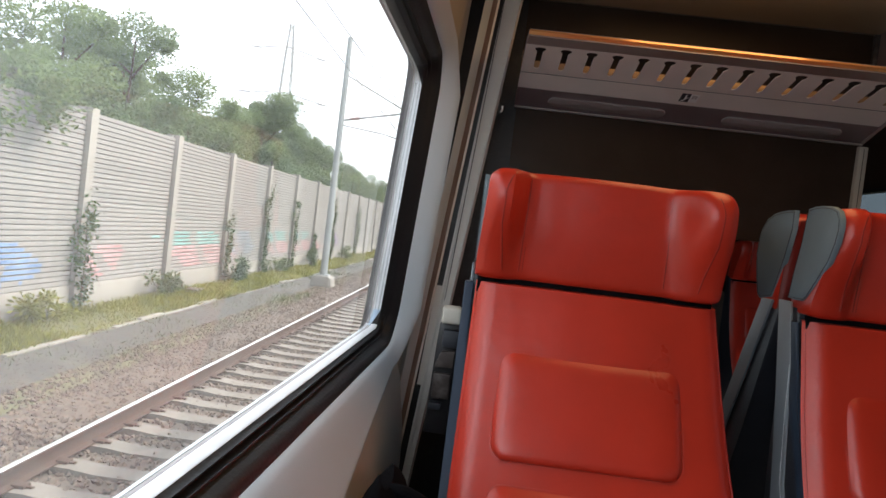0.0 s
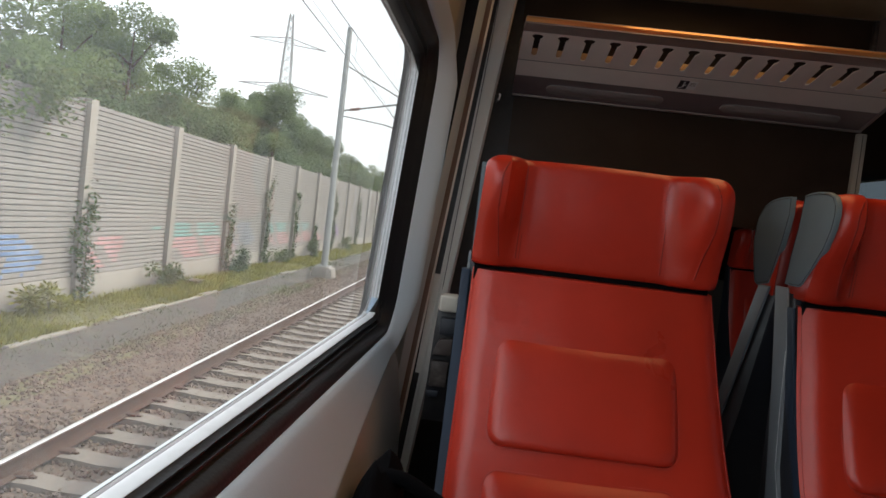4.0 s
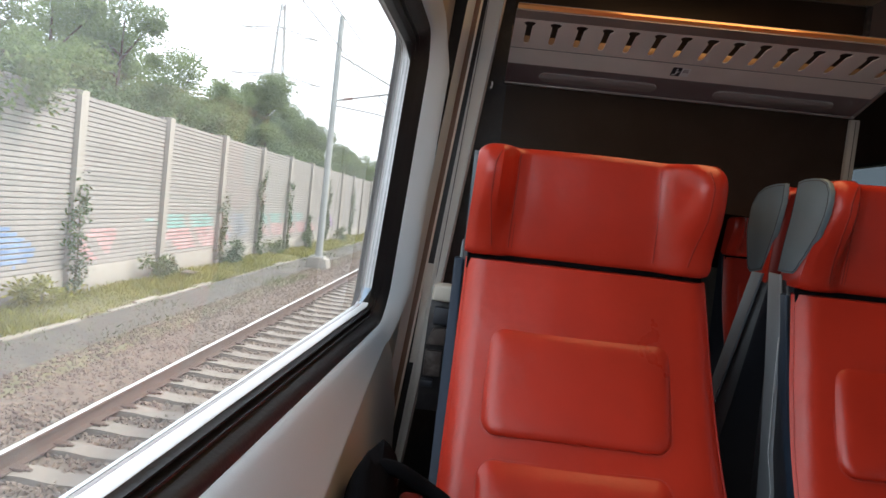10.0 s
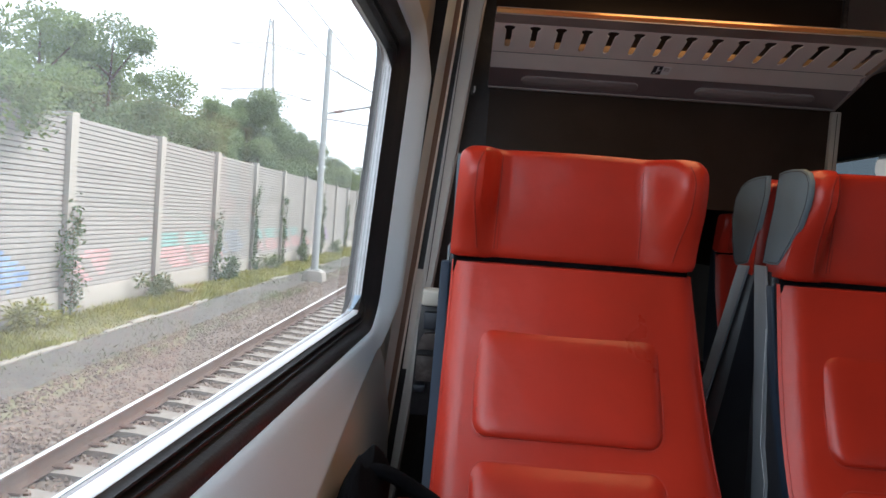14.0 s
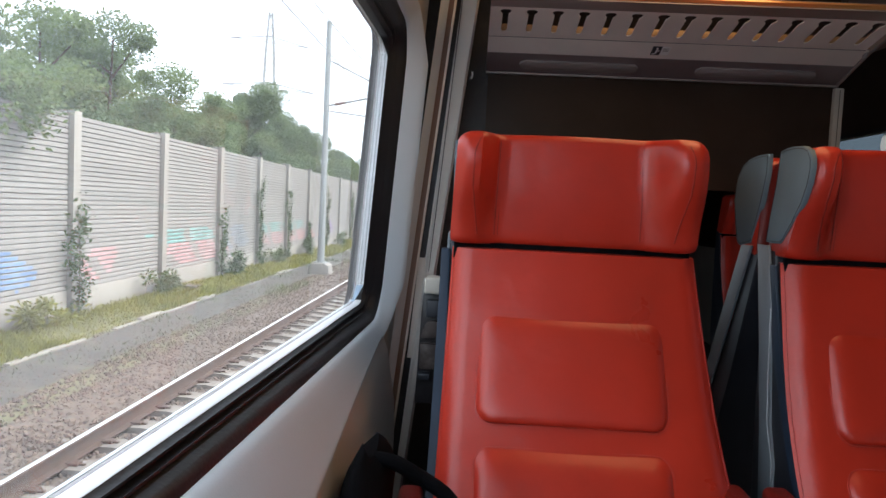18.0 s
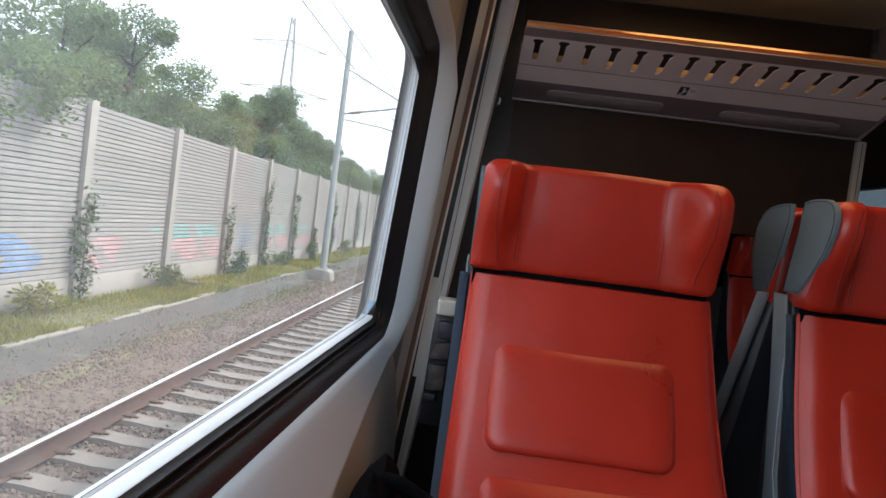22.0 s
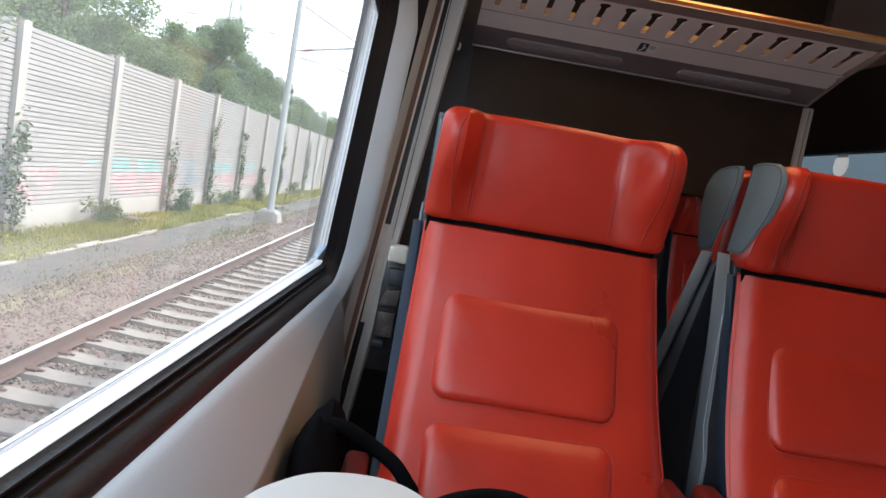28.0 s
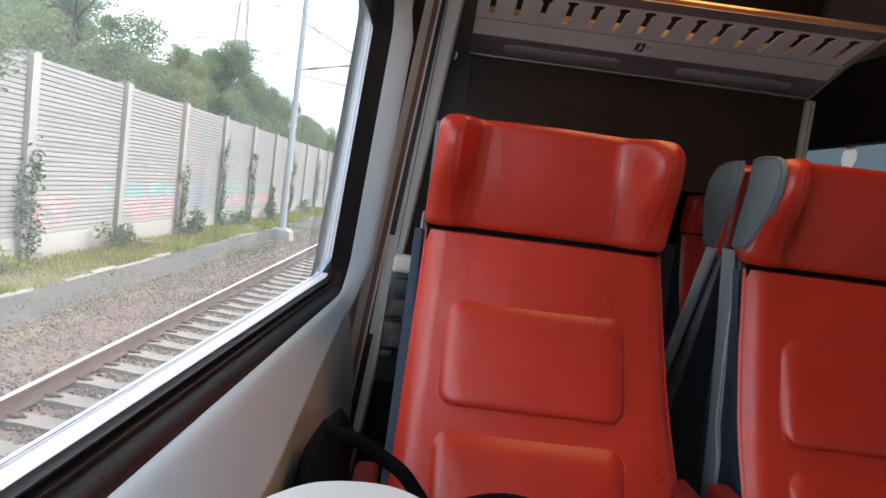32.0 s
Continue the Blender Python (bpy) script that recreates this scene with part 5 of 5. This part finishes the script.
part("foliage", raw_mesh("foliage", v, f, LEAF), LEAF, hanging)
part("twig", twigs, BARK, hanging)


def blades(count, x0, x1, y0, y1, hmin, hmax, seed, wide=0.006):
    """Upright thin blades of grass and weeds."""
    gn = np.random.default_rng(seed)
    y = y0 + (y1 - y0) * gn.random(count) ** 1.6
    x = x0 + (x1 - x0) * gn.random(count)
    patch = np.array([noise.noise((a * 0.5, b * 0.35, seed)) for a, b in zip(x, y)])
    h = (hmin + (hmax - hmin) * gn.random(count)) * np.clip(0.75 + patch * 1.0, 0.40, 1.5)
    a = gn.random(count) * 6.283
    dx, dy = np.cos(a) * wide * (1 + y / 14), np.sin(a) * wide * (1 + y / 14)
    lx, ly = gn.normal(size=count) * 0.35 * h, gn.normal(size=count) * 0.35 * h
    z = np.full(count, GROUND_Z - 0.04)
    v = np.stack([np.stack([x - dx, y - dy, z], 1), np.stack([x + dx, y + dy, z], 1), np.stack([x + dx * 0.7 + lx * 0.4, y + dy * 0.7 + ly * 0.4, z + h * 0.6], 1), np.stack([x + lx, y + ly, z + h], 1)], 1)
    return v.reshape(-1, 3).tolist(), np.arange(count * 4).reshape(-1, 4).tolist()


v1, f1 = blades(58000, -8.1, -6.70, 3.5, 75, 0.06, 0.33, 3, 0.007)
tagged(new("grass_verge", raw_mesh("grass_verge", v1, f1, GRASS)), "dry yellow-green grass at the foot of the barrier", "grass", kind="stuff")
v1, f1 = blades(14000, -7.0, -4.9, 4, 60, 0.03, 0.16, 9)
tagged(new("weeds", raw_mesh("weeds", v1, f1, WEED)), "sparse weeds on the edge of the ballast", "weeds", kind="stuff")

# ---- mast with its bracket, and the wires ----
def catenary_mast(y, label):
    MX = -5.35
    m = thing("catenary_mast", label, "mast", "catenary masts", m=pose(MX, y, 0))
    part("footing", prism([(-0.42, GROUND_Z - 0.2), (0.42, GROUND_Z - 0.2), (0.36, GROUND_Z + 0.34), (0.22, GROUND_Z + 0.42), (-0.22, GROUND_Z + 0.42), (-0.36, GROUND_Z + 0.34)], "y", -0.36, 0.36, 0.03), CONCRETE, m, "dirty concrete footing")
    part("pole", tube([(0, 0, GROUND_Z + 0.40), (0, 0, 2), (0, 0, 7.6)], 0.135, 14, taper=0.095), MASTMETAL, m, "grey galvanised pole")
    part("base_plate", box((-0.22, -0.22, GROUND_Z + 0.415), (0.22, 0.22, GROUND_Z + 0.45), 0.006), MASTMETAL, m)
    part("bracket_arm", tube([(0.1, 0, 4.6), (2.4, 0, 5.1)], 0.035, 8, bm=tube([(0.1, 0, 6.2), (2.35, 0, 5.15)], 0.028, 8)), MASTMETAL, m, "sloping bracket arm")
    part("bracket_arm", tube([(0.1, 0, 4.4), (1.6, 0, 4.25), (2.45, 0, 4.05)], 0.024, 8), MASTMETAL, m)
    ins = bmesh.new()
    for k in range(6):
        own = bmesh.new()
        bmesh.ops.create_cone(own, cap_ends=True, segments=12, radius1=0.07, radius2=0.04, depth=0.05)
        bmesh.ops.transform(own, matrix=pose(0.35 + 0.06 * k, 0, 4.655 + 0.013 * k, 0, 78, 0), verts=own.verts)
        join(ins, own)
    part("insulator", ins, CERAMIC, m, "brown ribbed insulator")
    return m


catenary_mast(24.5, "tall grey catenary mast on a concrete footing beside the track")
catenary_mast(84.0, "far grey catenary mast beside the track")
for name, z, sag in (("contact_wire", 4.02, 0.0), ("carrier_wire", 5.05, 0.7)):
    pts = []
    for k in range(0, 61):
        y = -35 + 4.0 * k
        u = ((y - 24.5) / 59.5) % 1.0
        pts.append((-2.89, y, z - sag * 4 * u * (1 - u)))
    tagged(part(name, tube(pts, 0.009, 6), WIREMAT), "overhead wire above the track", "wire", "overhead wires")
hang = thing("wire_droppers", "thin droppers between the overhead wires", "wire", kind="stuff")
b = bmesh.new()
for k in range(22):
    y = -20 + 8.5 * k
    u = ((y - 24.5) / 59.5) % 1.0
    tube([(-2.89, y, 4.02), (-2.89, y, 5.05 - 0.7 * 4 * u * (1 - u))], 0.004, 4, bm=b)
part("dropper", b, WIREMAT, hang)
tagged(part("feeder_wire", tube([(-5.5, -40, 6.9), (-5.5, 24.5, 7.0), (-5.5, 60, 6.4), (-5.5, 200, 7.0)], 0.010, 6), WIREMAT), "feeder wire carried by the masts", "wire", "overhead wires")

# ---- far pylon ----
def pylon(x, y, h):
    p = thing("power_pylon", "tall lattice power pylon far behind the trees", "pylon", m=pose(x, y, GROUND_Z, 0, 0, 25))
    b = bmesh.new()
    levels = [(0, 3.6), (h * 0.35, 2.0), (h * 0.6, 1.2), (h * 0.8, 0.9), (h, 0.35)]
    for (z0, w0), (z1, w1) in zip(levels, levels[1:]):
        for sx, sy in ((1, 1), (1, -1), (-1, 1), (-1, -1)):
            tube([(sx * w0, sy * w0, z0), (sx * w1, sy * w1, z1)], 0.14, 4, bm=b)
        n = 4
        for k in range(n):
            a0, a1 = k / n, (k + 1) / n
            for s in (-1, 1):
                tube([(-(w0 + (w1 - w0) * a0), s * (w0 + (w1 - w0) * a0), z0 + (z1 - z0) * a0), ((w0 + (w1 - w0) * a1), s * (w0 + (w1 - w0) * a1), z0 + (z1 - z0) * a1)], 0.07, 4, bm=b)
                tube([((w0 + (w1 - w0) * a0), s * (w0 + (w1 - w0) * a0), z0 + (z1 - z0) * a0), (-(w0 + (w1 - w0) * a1), s * (w0 + (w1 - w0) * a1), z0 + (z1 - z0) * a1)], 0.07, 4, bm=b)
    part("lattice_tower", b, PYLON, p)
    for z, reach in ((h * 0.62, 10.0), (h * 0.85, 8.5)):
        c = tube([(-reach, 0, z), (0, 0, z + 1.4), (reach, 0, z)], 0.12, 4)
        tube([(-reach, 0, z), (reach, 0, z)], 0.10, 4, bm=c)
        for k in range(-5, 6):
            tube([(reach * k / 6, 0, z), (reach * (k + (0.5 if k < 0 else -0.5)) / 6, 0, z + 1.4 * (1 - abs(k) / 6))], 0.06, 4, bm=c)
        part("cross_arm", c, PYLON, p, "lattice cross arm")
    return p


pylon(-46, 150, 44)

# ---- further along: the glazed barrier with leaning steel posts and an orange rail ----
gb = thing("glazed_barrier", "tall glazed noise barrier with leaning steel posts", "noise barrier", kind="structure")
tri_mesh = finish(prism([(-0.10, WALL_Z0), (0.22, WALL_Z0), (0.18, 1.4), (0.02, 3.1), (-0.04, 3.1)], "y", -0.06, 0.06, 0.006), "steel_post", STEEL)
pane_mesh = finish(box((-0.02, 0.08, 0.0), (-0.005, 2.92, 1.25)), "glass_panel", BARRIERGLASS)
beam_mesh = finish(box((-0.04, 0.0, -0.03), (0.03, 3.0, 0.03), 0.006), "cross_beam", STEEL)
low_mesh = finish(box((-0.05, 0.07, WALL_Z0), (0.03, 2.93, WALL_Z0 + 1.3), 0.01), "lower_panel", SLAT)
for k in range(22):
    y = END_Y + 1.0 + 3.0 * k
    for name, me, z in (("steel_post", tri_mesh, 0), ("lower_panel", low_mesh, 0), ("glass_panel", pane_mesh, -0.2), ("glass_panel", pane_mesh, 1.15), ("cross_beam", beam_mesh, -0.25), ("cross_beam", beam_mesh, 1.10), ("cross_beam", beam_mesh, 2.42)):
        o = new(name, me)
        o.parent = gb
        o.location = (WALL_X, y, z)
rail = thing("guard_rail", "orange tubular guard rail in front of the glazed barrier", "guard rail", kind="structure")
part("tube_rail", tube([(-7.3, END_Y + 8, -0.55), (-7.3, END_Y + 66, -0.55)], 0.07, 10), ORANGE, rail)
for k in range(20):
    part("rail_post", box((-7.34, END_Y + 8 + 3 * k, GROUND_Z), (-7.26, END_Y + 8.08 + 3 * k, -0.56)), STEEL, rail)

# low slatted fence along the stretch already passed
lf = thing("low_fence", "low pale slatted fence between concrete posts", "fence", kind="structure")
lpost = finish(box((-0.11, -0.11, WALL_Z0), (0.11, 0.11, -0.18), 0.01), "fence_post", CONCRETE)
lslat = finish(prism(slat_prof, "y", 0.1, 3.0 - 0.1), "fence_slat", SLAT)
F0 = POST_Y0 - POST_DY * 11
for k in range(8):
    o = new("fence_post", lpost)
    o.parent = lf
    o.location = (WALL_X, F0 - 3.0 * k - 0.4, 0)
    for i in range(13):
        o = new("fence_slat", lslat)
        o.parent = lf
        o.location = (WALL_X, F0 - 3.0 * (k + 1) - 0.4, WALL_Z0 + 0.10 + SLAT_H * i)

# a cable box lid by the path
cb = thing("cable_box", "small dark cable box in the grass by the barrier", "cable box")
part("box_body", box((-7.55, 17.6, GROUND_Z - 0.05), (-7.2, 18.1, GROUND_Z + 0.20), 0.015), SHELL, cb)
part("lid", box((-7.57, 17.58, GROUND_Z + 0.20), (-7.18, 18.12, GROUND_Z + 0.235), 0.01), BEDDING, cb, "grey lid")
